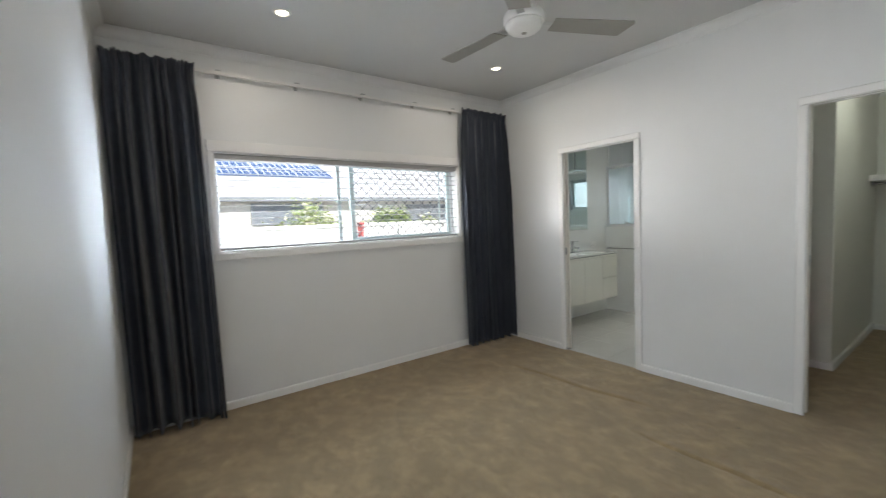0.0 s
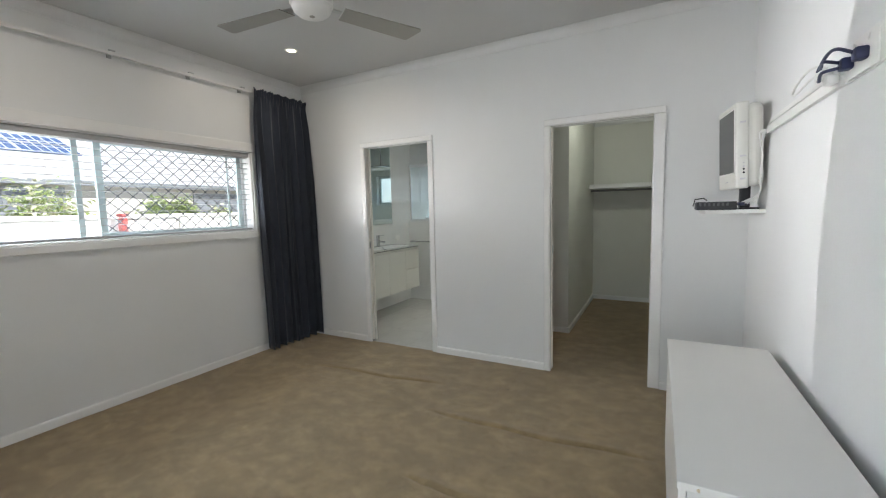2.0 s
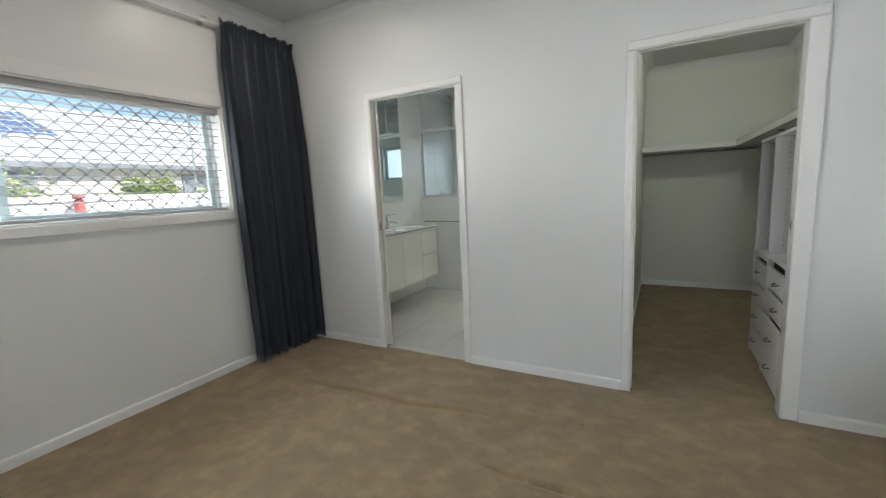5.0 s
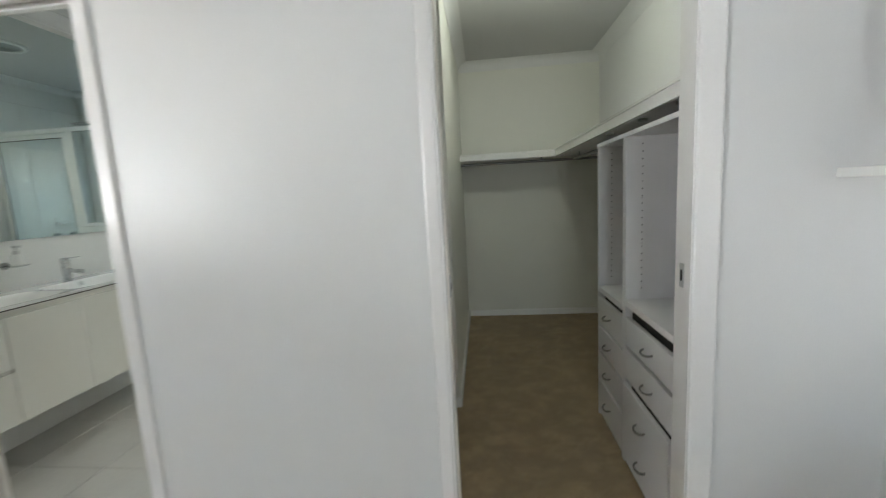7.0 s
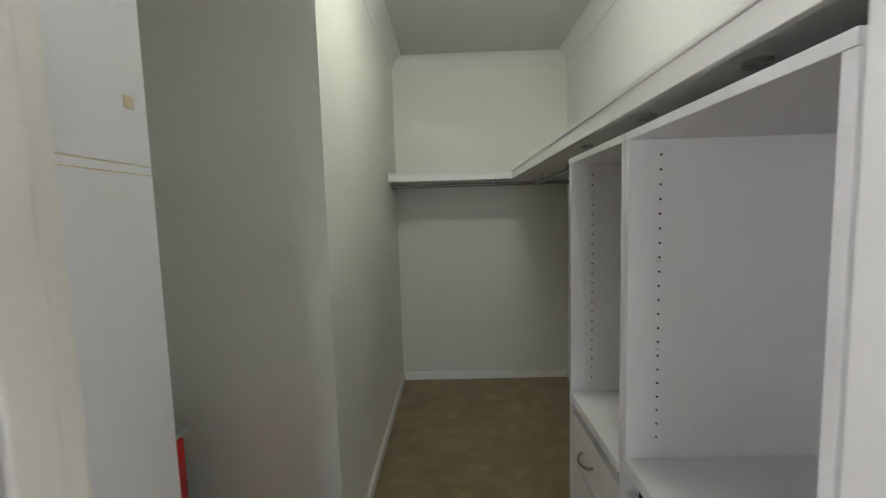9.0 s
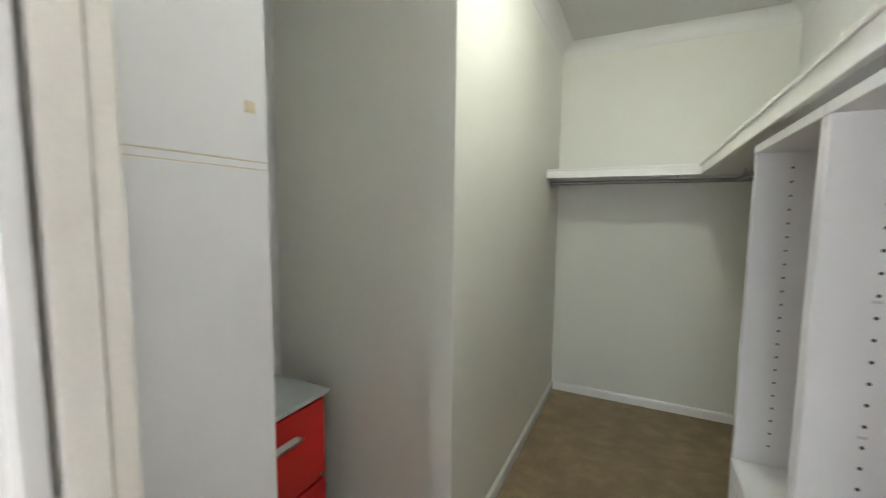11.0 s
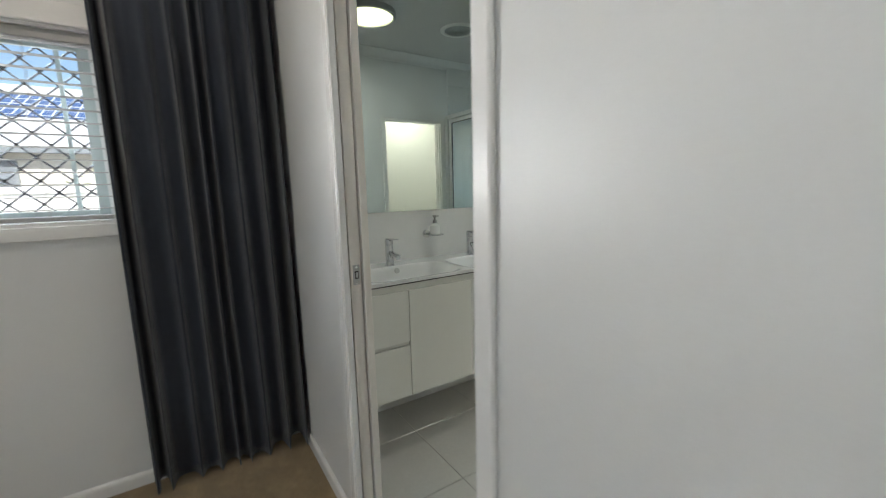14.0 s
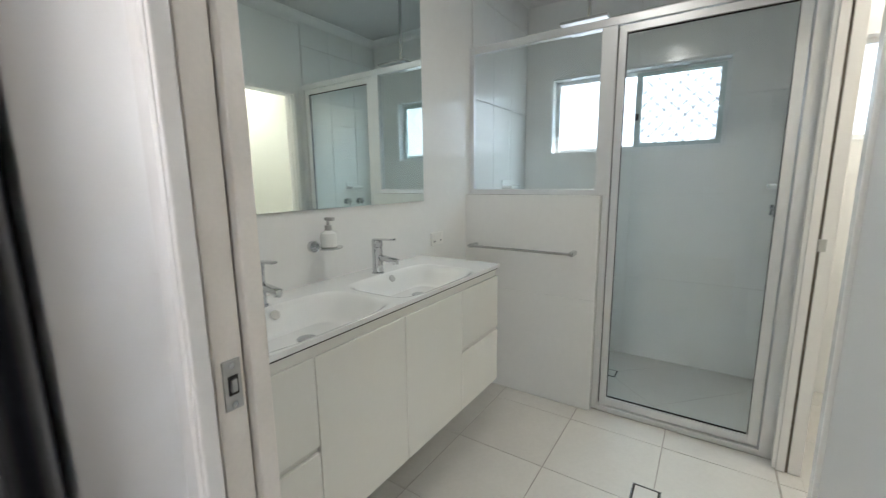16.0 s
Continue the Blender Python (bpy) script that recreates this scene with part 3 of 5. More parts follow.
def diamond_grille(x0, x1, z0, z1, y, cw, ch, w, axis="xz"):
    bm = bmesh.new()
    k = int((x1 - x0) / cw) + int((z1 - z0) / ch) + 3
    for i in range(-k, k + 1):
        for s in (1, -1):
            clipped(bm, (x0 + i * cw, z0), (cw, s * ch), x0, x1, z0, z1, y + s * 0.002, w, 0, axis)
    ni, nj = int((x1 - x0) / (cw / 2)) + 1, int((z1 - z0) / (ch / 2)) + 1
    for i in range(ni):
        for j in range(nj):
            if (i + j) % 2 == 0:
                a, c = x0 + i * cw / 2, z0 + j * ch / 2
                if a < x1 - 0.004 and c < z1 - 0.004:
                    if axis == "xz":
                        box(bm, a - 0.0065, a + 0.0065, y - 0.005, y + 0.005, c - 0.0075, c + 0.0075)
                    else:
                        box(bm, y - 0.005, y + 0.005, a - 0.0065, a + 0.0065, c - 0.0075, c + 0.0075)
    return bm


part("security_grille", diamond_grille(1.64, 2.755, WZ0 + 0.035, WZ1 - 0.035, fy1 + 0.018, 0.106, 0.098, 0.0040), GRILLE, win, "dark diamond-mesh security grille")
part("grille_frame", blocks((1.62, 1.64, fy1 + 0.004, fy1 + 0.03, WZ0 + 0.02, WZ1 - 0.02), (2.755, 2.775, fy1 + 0.004, fy1 + 0.03, WZ0 + 0.02, WZ1 - 0.02), (1.64, 2.755, fy1 + 0.004, fy1 + 0.03, WZ0 + 0.015, WZ0 + 0.035), (1.64, 2.755, fy1 + 0.004, fy1 + 0.03, WZ1 - 0.035, WZ1 - 0.015), (2.648, 2.664, fy1 + 0.005, fy1 + 0.015, WZ0 + 0.035, WZ1 - 0.035), b=0.0015), WINALU, win)

blind = thing("venetian_blind", "white venetian blind lowered with its slats open, greyed as if backlit", "blind", ((WX0 + WX1) / 2, N + 0.04, WZ0 + 0.014))
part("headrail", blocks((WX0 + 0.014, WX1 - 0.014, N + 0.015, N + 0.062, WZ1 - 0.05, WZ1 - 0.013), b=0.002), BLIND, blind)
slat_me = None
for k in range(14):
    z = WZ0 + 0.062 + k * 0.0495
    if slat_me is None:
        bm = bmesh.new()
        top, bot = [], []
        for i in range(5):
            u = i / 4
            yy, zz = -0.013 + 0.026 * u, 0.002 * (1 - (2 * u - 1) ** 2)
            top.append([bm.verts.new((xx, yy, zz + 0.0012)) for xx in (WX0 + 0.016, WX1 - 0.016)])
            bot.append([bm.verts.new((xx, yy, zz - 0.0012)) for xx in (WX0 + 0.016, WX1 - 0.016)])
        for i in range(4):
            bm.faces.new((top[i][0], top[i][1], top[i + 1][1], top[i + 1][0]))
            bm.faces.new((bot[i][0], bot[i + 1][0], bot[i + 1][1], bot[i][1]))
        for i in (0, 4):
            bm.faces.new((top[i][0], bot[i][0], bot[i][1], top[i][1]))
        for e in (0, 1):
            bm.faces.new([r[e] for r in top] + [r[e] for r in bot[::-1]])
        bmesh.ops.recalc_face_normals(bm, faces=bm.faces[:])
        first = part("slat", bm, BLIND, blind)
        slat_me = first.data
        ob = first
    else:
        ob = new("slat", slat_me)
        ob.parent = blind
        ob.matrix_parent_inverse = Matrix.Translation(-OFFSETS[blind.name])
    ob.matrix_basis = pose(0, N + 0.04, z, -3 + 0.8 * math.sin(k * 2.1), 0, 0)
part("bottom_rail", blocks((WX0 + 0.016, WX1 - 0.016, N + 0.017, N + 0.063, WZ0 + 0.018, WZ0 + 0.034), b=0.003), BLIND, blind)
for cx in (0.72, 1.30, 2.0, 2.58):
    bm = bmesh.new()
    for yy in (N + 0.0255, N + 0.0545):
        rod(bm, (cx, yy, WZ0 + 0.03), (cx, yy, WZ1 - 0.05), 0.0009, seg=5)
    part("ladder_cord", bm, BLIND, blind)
part("pull_cord", tube(bmesh.new(), [(0.60, N + 0.012, WZ1 - 0.05), (0.602, N + 0.010, 1.6), (0.598, N + 0.010, 1.36)], 0.0012, 6), BLIND, blind)

# ---- bathroom windows ----


def small_window(name, ya, yb, grille_from, label, group):
    root = thing(name, label, "window", (BE, (ya + yb) / 2, SZ0), group, "structure")
    part("reveal", blocks((BE - 0.004, BE + 0.1, ya, ya + 0.012, SZ0, SZ1), (BE - 0.004, BE + 0.1, yb - 0.012, yb, SZ0, SZ1), (BE - 0.004, BE + 0.1, ya + 0.012, yb - 0.012, SZ0, SZ0 + 0.012), (BE - 0.004, BE + 0.1, ya + 0.012, yb - 0.012, SZ1 - 0.012, SZ1), b=0.002), WINWHITE, root, "white tiled-in reveal")
    a, c = BE + 0.07, BE + 0.11
    part("window_frame", blocks((a, c, ya + 0.012, ya + 0.045, SZ0 + 0.012, SZ1 - 0.012), (a, c, yb - 0.045, yb - 0.012, SZ0 + 0.012, SZ1 - 0.012), (a, c, ya + 0.045, yb - 0.045, SZ0 + 0.012, SZ0 + 0.04), (a, c, ya + 0.045, yb - 0.045, SZ1 - 0.04, SZ1 - 0.012), b=0.002), WINWHITE, root)
    if grille_from:
        part("sash", blocks((a - 0.012, a + 0.012, grille_from - 0.02, grille_from + 0.02, SZ0 + 0.03, SZ1 - 0.03), (a - 0.012, a + 0.012, ya + 0.03, ya + 0.06, SZ0 + 0.03, SZ1 - 0.03), (a - 0.012, a + 0.012, ya + 0.06, grille_from - 0.02, SZ0 + 0.03, SZ0 + 0.055), (a - 0.012, a + 0.012, ya + 0.06, grille_from - 0.02, SZ1 - 0.055, SZ1 - 0.03), b=0.002), WINALU, root, "grey sliding sash")
        part("sash_catch", blocks((a - 0.03, a - 0.012, grille_from - 0.008, grille_from + 0.014, 1.70, 1.745), b=0.003), BLACKP, root)
        part("security_grille", diamond_grille(ya + 0.03, grille_from, SZ0 + 0.02, SZ1 - 0.02, c + 0.012, 0.085, 0.085, 0.004, "yz"), GRILLE, root, "diamond-mesh security grille")
    p = part("pane", blocks((a + 0.008, a + 0.012, ya + 0.03, yb - 0.03, SZ0 + 0.03, SZ1 - 0.03)), FROST, root, "frosted glass pane")
    p.visible_shadow = False
    return root


small_window("window_2", SY0, SY1, 2.57, "small frosted sliding window in the shower", "bathroom windows")
small_window("window_3", TY0, TY1, 0, "small frosted window in the toilet", "bathroom windows")

# ---- bedroom things ----
track = thing("curtain_track", "white curtain track on small brackets", "curtain rail", (1.66, N, 2.52))
part("rail", blocks((W + 0.02, E - 0.045, N - 0.066, N - 0.045, 2.526, 2.550), b=0.003), PLASTICW, track)
for bx in (0.55, 1.12, 1.70, 2.25, 2.72):
    part("bracket", blocks((bx - 0.018, bx + 0.018, N - 0.068, N, 2.550, 2.560), (bx - 0.014, bx + 0.014, N - 0.012, N, 2.515, 2.56), b=0.0015), SATIN, track)
for ex in (W + 0.012, E - 0.045):
    part("end_stop", blocks((ex, ex + 0.02, N - 0.072, N - 0.04, 2.515, 2.565), b=0.005), PLASTICW, track)


def curtain(label, xa, xb, seed, lean):
    """A gathered curtain: shirred heading that hides the track, deep folds, uneven hem."""
    rnd = random.Random(seed)
    root = thing("curtain", label, "curtain", ((xa + xb) / 2, N - 0.09, 0.02), "bedroom curtains")
    cols, rows = 240, 56
    folds = 9
    ph = [rnd.uniform(0, 6.28) for _ in range(8)]
    cuts = [0.0]
    for _ in range(folds):
        cuts.append(cuts[-1] + rnd.choice((0.45, 0.7, 1.0, 1.5, 1.9)) * rnd.uniform(0.85, 1.15))
    cuts = [c / cuts[-1] for c in cuts]
    depth = [rnd.choice((0.35, 0.7, 1.0, 1.25)) * rnd.uniform(0.9, 1.1) for _ in range(folds + 1)]
    sharp = [rnd.uniform(-0.45, 0.45) for _ in range(folds + 1)]
    bm = bmesh.new()
    grid = []
    ztop = 2.566
    for j in range(rows + 1):
        v = (j / rows) ** 1.25
        open_out = min(1.0, 0.15 + v * 2.4)
        row = []
        for i in range(cols + 1):
            u = i / cols
            drift = u + 0.010 * math.sin(2.2 * v + ph[0]) * math.sin(math.pi * u) + 0.006 * math.sin(5.0 * v + 9 * u + ph[1]) * math.sin(math.pi * u)
            k = max(0, min(folds - 1, sum(1 for c in cuts[1:-1] if c <= drift)))
            f = max(0.0, min(1.0, (drift - cuts[k]) / (cuts[k + 1] - cuts[k])))
            f2 = f + sharp[k] * f * (1 - f)
            w = 2 * math.pi * f2
            d = -math.cos(w)
            d = d * (1.28 - 0.28 * d * d)
            amp = (0.013 + 0.044 * open_out) * (depth[k] * (1 - f) + depth[k + 1] * f)
            small = 0.008 * math.sin(17 * u + 2.5 * v + ph[2]) * math.sin(5 * u + ph[5]) + 0.005 * math.sin(37 * u - 4 * v + ph[3]) * math.sin(7 * u + ph[6])
            ruffle = math.exp(-(v / 0.035) ** 2)
            shirr = math.sin(u * 2 * math.pi * 26 + ph[4] + 1.5 * math.sin(11 * u))
            side = 0.012 * math.sin(w) * open_out
            x = xa + (xb - xa) * u + lean * v + side
            pinch = 1 - 0.05 * math.exp(-((v - 0.04) / 0.05) ** 2) + 0.02 * v
            x = (xa + xb) / 2 + (x - (xa + xb) / 2) * pinch
            y = N - 0.096 - 0.010 * v - amp * d * (1 - 0.55 * ruffle) + small - ruffle * (0.012 + 0.009 * shirr)
            z = ztop - v * (ztop - 0.018)
            if v < 0.03:
                z += (1 - v / 0.03) * (0.007 * math.sin(u * 2 * math.pi * 7 + ph[5]) + 0.005 * shirr * math.sin(9 * u + ph[6]))
            z += v ** 8 * (0.008 * math.sin(6 * u + ph[7]) - 0.006 * d)
            row.append(bm.verts.new((x, min(y, N - 0.024), max(z, 0.012))))
        grid.append(row)
    for j in range(rows):
        for i in range(cols):
            bm.faces.new((grid[j][i], grid[j + 1][i], grid[j + 1][i + 1], grid[j][i + 1]))
    ob = part("drape", bm, CLOTH, root, "", True)
    for p in ob.data.polygons:
        p.use_smooth = True
    so = ob.modifiers.new("cloth_thickness", "SOLIDIFY")
    so.thickness, so.offset = 0.0025, 0
    for k in range(9):
        cx = xa + (xb - xa) * (k + 0.5) / 9
        part("curtain_hook", blocks((cx - 0.0035, cx + 0.0035, N - 0.058, N - 0.048, 2.548, 2.566), b=0.002), PLASTICW, root, "white curtain hook")
    return root


curtain("dark navy floor-length curtain gathered beside the window", W + 0.012, 0.405, 3, 0.02)
curtain("dark navy floor-length curtain drawn back into the corner", 2.795, E - 0.012, 8, 0.012)

FX, FY, FZ = 1.715, 1.485, 2.392
fan = thing("ceiling_fan", "white ceiling fan with three beige blades at rest", "ceiling fan", (FX, FY, CB))
part("canopy", lathe(bmesh.new(), [(0.02, -0.085), (0.045, -0.08), (0.062, -0.05), (0.068, -0.01), (0.068, 0.0)], (FX, FY, CB)), FANWHITE, fan, "", True)
part("downrod", rod(bmesh.new(), (FX, FY, FZ + 0.06), (FX, FY, CB - 0.07), 0.0125, seg=16), FANWHITE, fan, "", True)
part("motor_housing", lathe(bmesh.new(), [(0.0, -0.035), (0.035, -0.034), (0.07, -0.026), (0.088, -0.012), (0.094, 0.004), (0.094, 0.012), (0.101, 0.014), (0.104, 0.02), (0.104, 0.05), (0.098, 0.062), (0.07, 0.078), (0.03, 0.09), (0.0, 0.092)], (FX, FY, FZ - 0.018), 40), FANWHITE, fan, "", True)
part("bottom_cap_badge", lathe(bmesh.new(), [(0.0, -0.0015), (0.012, -0.001), (0.014, 0.001), (0.0, 0.002)], (FX, FY, FZ - 0.0535), 16), BLADE, fan, "small beige badge", True)
for ang in (-25, 95, 215):
    q = pose(FX, FY, FZ + 0.006, 0, 0, ang)
    bm = bmesh.new()
    box(bm, 0.085, 0.19, -0.018, 0.018, -0.004, 0.001, b=0.0015)
    bmesh.ops.transform(bm, matrix=q @ pose(0, 0, 0, 4, 0, 0), verts=bm.verts[:])
    part("blade_arm", bm, SATIN, fan)
    bm = bmesh.new()
    outline = [(0.155, -0.052), (0.60, -0.068), (0.612, -0.05), (0.585, 0.062), (0.575, 0.068), (0.16, 0.055)]
    lo = [bm.verts.new((x, y, -0.0085 - 0.10 * y * 1.2)) for x, y in outline]
    hi = [bm.verts.new((x, y, -0.0045 - 0.10 * y * 1.2)) for x, y in outline]
    k = len(outline)
    for i in range(k):
        bm.faces.new((lo[i], lo[(i + 1) % k], hi[(i + 1) % k], hi[i]))
    bm.faces.new(lo[::-1])
    bm.faces.new(hi)
    bmesh.ops.recalc_face_normals(bm, faces=bm.faces[:])
    bmesh.ops.transform(bm, matrix=q, verts=bm.verts[:])
    part("blade", bm, BLADE, fan, "beige fan blade")


def downlight(x, y, z, lens, label):
    root = thing("downlight", label, "downlight", (x, y, z), "recessed downlights")
    part("rim", lathe(bmesh.new(), [(0.036, -0.001), (0.038, -0.006), (0.050, -0.005), (0.056, 0.0), (0.036, 0.001)], (x, y, z), 32, True), PLASTICW, root, "", True)
    part("lens", lathe(bmesh.new(), [(0.0, -0.003), (0.036, -0.003), (0.036, 0.0), (0.0, 0.0)], (x, y, z), 32), lens, root, "glowing lamp lens")
    return root


downlight(0.835, 2.69, CB, LENS_WARM, "small round recessed downlight, switched on")
downlight(2.68, 2.695, CB, LENS_WARM, "small round recessed downlight, switched on")
downlight(4.75, 0.24, CC, LENS_COOL, "small round recessed closet downlight, switched on")

DX0, DX1, DY0, DY1, DZ = 1.312, 2.58, -0.532, -0.103, 0.66
dresser = thing("chest_of_drawers", "low white laminate chest of drawers along the wall", "chest of drawers", ((DX0 + DX1) / 2, (DY0 + DY1) / 2, 0))
part("top", blocks((DX0, DX1, DY0, DY1, DZ - 0.022, DZ), b=0.0025), DRESSER, dresser)
part("side_panel", blocks((DX0 + 0.02, DX0 + 0.038, DY0 + 0.005, DY1 - 0.024, 0.0, DZ - 0.022), b=0.001), DRESSER, dresser)
part("side_panel", blocks((DX1 - 0.02, DX1 - 0.004, DY0 + 0.005, DY1 - 0.024, 0.0, DZ - 0.022), b=0.001), DRESSER, dresser)
part("back_panel", blocks((DX0 + 0.039, DX1 - 0.021, DY0 + 0.006, DY0 + 0.012, 0.02, DZ - 0.024)), DRESSER, dresser)
part("plinth", blocks((DX0 + 0.039, DX1 - 0.021, DY1 - 0.06, DY1 - 0.045, 0.0, 0.06)), DRESSER, dresser)
for r in range(3):
    for c in range(2):
        xa = DX0 + 0.012 + c * 0.63
        za = 0.065 + r * 0.192
        d = part("drawer", blocks((xa, xa + 0.624, DY1 - 0.022, DY1 - 0.004, za, za + 0.187), b=0.0015), DRESSER, dresser)
        # Near-black block behind each front for the shade between drawers.
        part("drawer_gap_shade", blocks((xa + 0.01, xa + 0.6, DY1 - 0.04, DY1 - 0.03, za, za + 0.19)), SHADE_AND_SEAL, d)
part("cam_screw", rod(bmesh.new(), (DX0 + 0.06, DY1 - 0.0125, DZ - 0.012), (DX0 - 0.001, DY1 - 0.05, DZ - 0.012), 0.005, seg=10), TAPE, dresser)

# wall shelf with the television
shelf = thing("wall_shelf", "small white floating wall shelf", "shelf", (3.15, S, 1.31))
part("shelf_board", blocks((3.00, 3.36, S, -0.29, 1.313, 1.337), b=0.002), PLASTICW, shelf)

tv = thing("television", "small old cream flat television with a grey screen", "television", (3.12, -0.45, 1.345))
tm = pose(3.12, -0.397, 1.692, -2, 0, 7) @ Matrix.Diagonal((0.84, 1.0, 0.97, 1.0))


def tv_part(name, specs, mat, b, label="", parent=None):
    bm = blocks(*specs, b=b)
    bmesh.ops.transform(bm, matrix=tm, verts=bm.verts[:])
    return part(name, bm, mat, parent or tv, label)


bm = bmesh.new()
box(bm, -0.205, 0.205, -0.062, 0.0, -0.245, 0.245, b=0.012, seg=3)
bmesh.ops.transform(bm, matrix=tm, verts=bm.verts[:])
part("front_case", bm, TVCASE, tv, "cream plastic case", True)
bm = bmesh.new()
box(bm, -0.198, 0.198, -0.135, -0.05, -0.235, 0.240, b=0.045, seg=5)
bmesh.ops.transform(bm, matrix=tm, verts=bm.verts[:])
part("back_case", bm, TVCASE, tv, "", True)
tv_part("screen_frame", ((-0.178, 0.178, 0.0, 0.003, -0.16, 0.215),), PLASTICW, 0.001)
tv_part("screen", ((-0.168, 0.168, 0.003, 0.0045, -0.15, 0.205),), TVSCREEN, 0.0, "grey matt screen")
for dz in (0.13, -0.06, -0.19):
    tv_part("vent_slot", ((-0.2062, -0.2048, -0.045, -0.018, dz - 0.005, dz + 0.005),), STAIN, 0.0)
for k, dz in enumerate((-0.10, -0.12, -0.135, -0.155)):
    bm = rod(bmesh.new(), (-0.2075, -0.035, dz), (-0.2045, -0.035, dz), 0.0055 if k else 0.004, seg=10)
    bmesh.ops.transform(bm, matrix=tm, verts=bm.verts[:])
    part("side_socket", bm, BLACKP if k > 1 else STAIN, tv)
tv_part("logo_bar", ((-0.03, 0.03, 0.0, 0.0015, -0.205, -0.198),), STAIN, 0.0)
part("stand_arm", blocks((3.11, 3.17, -0.52, -0.47, 1.345, 1.5), b=0.008), BLACKP, tv, "black stand")
part("stand_base", blocks((3.02, 3.23, -0.55, -0.455, 1.335, 1.347), b=0.004), BLACKP, tv)

stb = thing("set_top_box", "slim black set-top box under the television", "set-top box", (3.12, -0.34, 1.345))
part("case", blocks((2.985, 3.10, -0.44, -0.245, 1.337, 1.384), b=0.004), BLACKP, stb)
part("front_panel", blocks((2.99, 3.095, -0.2445, -0.241, 1.341, 1.381), b=0.001), GRILLE, stb)
for k in range(7):
    part("side_vent", blocks((2.9838, 2.9852, -0.40 + k * 0.022, -0.39 + k * 0.022, 1.36, 1.38)), TVSCREEN, stb)
part("aerial_lead", tube(bmesh.new(), [(3.05, -0.30, 1.393), (3.03, -0.28, 1.408), (3.0, -0.27, 1.405), (2.98, -0.235, 1.40), (2.975, -0.225, 1.36)], 0.003, 6), BLACKP, stb)

duct = thing("cable_duct", "white plastic cable duct along the wall", "cable duct", (2.3, S, 1.77))
part("duct_body", blocks((1.972, 2.97, S, S + 0.018, 1.748, 1.780), b=0.003), PLASTICW, duct)
part("duct_lid", blocks((1.972, 2.97, S + 0.018, S + 0.024, 1.744, 1.784), b=0.002), PLASTICW, duct)
part("upper_duct", blocks((2.05, 2.97, S, S + 0.016, 1.794, 1.818), b=0.004), PLASTICW, duct)


def power_outlet(label, x0, x1, used):
    """A flat double outlet plate: rockers, pin slots and, where used, plugs."""
    root = thing("power_outlet", label, "power outlet", ((x0 + x1) / 2, S, 1.80), "bedroom outlets")
    part("mounting_block", blocks((x0 - 0.004, x1 + 0.004, S, S + 0.006, 1.744, 1.862), b=0.002), PLASTICW, root)
    part("plate", blocks((x0, x1, S + 0.006, S + 0.014, 1.748, 1.858), b=0.003), PLASTICW, root)
    for f in (0.28, 0.72):
        px = x0 + (x1 - x0) * f
        part("switch_rocker", rod(bmesh.new(), (px, S + 0.014, 1.84), (px, S + 0.0175, 1.84), 0.010, seg=16), PLASTICW, root)
        if used:
            part("plug", blocks((px - 0.018, px + 0.018, S + 0.014, S + 0.046, 1.775, 1.812), b=0.007), WIREB, root, "blue-black plug", True)
        else:
            part("pin_slots", blocks((px - 0.010, px - 0.007, S + 0.0138, S + 0.0146, 1.798, 1.810), (px + 0.007, px + 0.010, S + 0.0138, S + 0.0146, 1.798, 1.810), (px - 0.0015, px + 0.0015, S + 0.0138, S + 0.0146, 1.778, 1.789)), STAIN, root)
    return root


power_outlet("white double power outlet with two dark plugs", 1.735, 1.965, True)
power_outlet("white double power outlet, unused", 1.495, 1.725, False)

leads = thing("cable_bundle", "bundle of white and blue-black television cables", "cables", (2.105, S + 0.05, 1.737))
part("lead", tube(bmesh.new(), smooth_path([(1.99, S + 0.05, 1.81), (2.06, S + 0.058, 1.836), (2.16, S + 0.06, 1.846), (2.28, S + 0.06, 1.832), (2.34, S + 0.058, 1.806), (2.27, S + 0.056, 1.800), (2.14, S + 0.055, 1.812), (2.04, S + 0.05, 1.806)]), 0.0042, 8), WIREW, leads, "white looped lead", True)
part("lead", tube(bmesh.new(), smooth_path([(1.80, S + 0.045, 1.80), (1.86, S + 0.065, 1.832), (1.94, S + 0.066, 1.838), (2.05, S + 0.058, 1.818)]), 0.0052, 8), WIREB, leads, "blue-black lead", True)
part("lead", tube(bmesh.new(), smooth_path([(1.90, S + 0.045, 1.80), (1.95, S + 0.07, 1.822), (2.01, S + 0.06, 1.82), (2.08, S + 0.05, 1.81)]), 0.0052, 8), WIREB, leads, "", True)
part("lead", tube(bmesh.new(), smooth_path([(1.90, S + 0.045, 1.785), (1.96, S + 0.07, 1.79), (2.02, S + 0.06, 1.778), (2.07, S + 0.05, 1.792)]), 0.0052, 8), WIREB, leads, "", True)
part("adaptor", blocks((2.01, 2.075, S + 0.026, S + 0.062, 1.785, 1.815), b=0.008), WIREW, leads, "grey-white plug adaptor", True)
part("adaptor", blocks((1.955, 2.0, S + 0.024, S + 0.058, 1.752, 1.782), b=0.008), WIREW, leads, "grey-white plug adaptor", True)
rnd = random.Random(5)
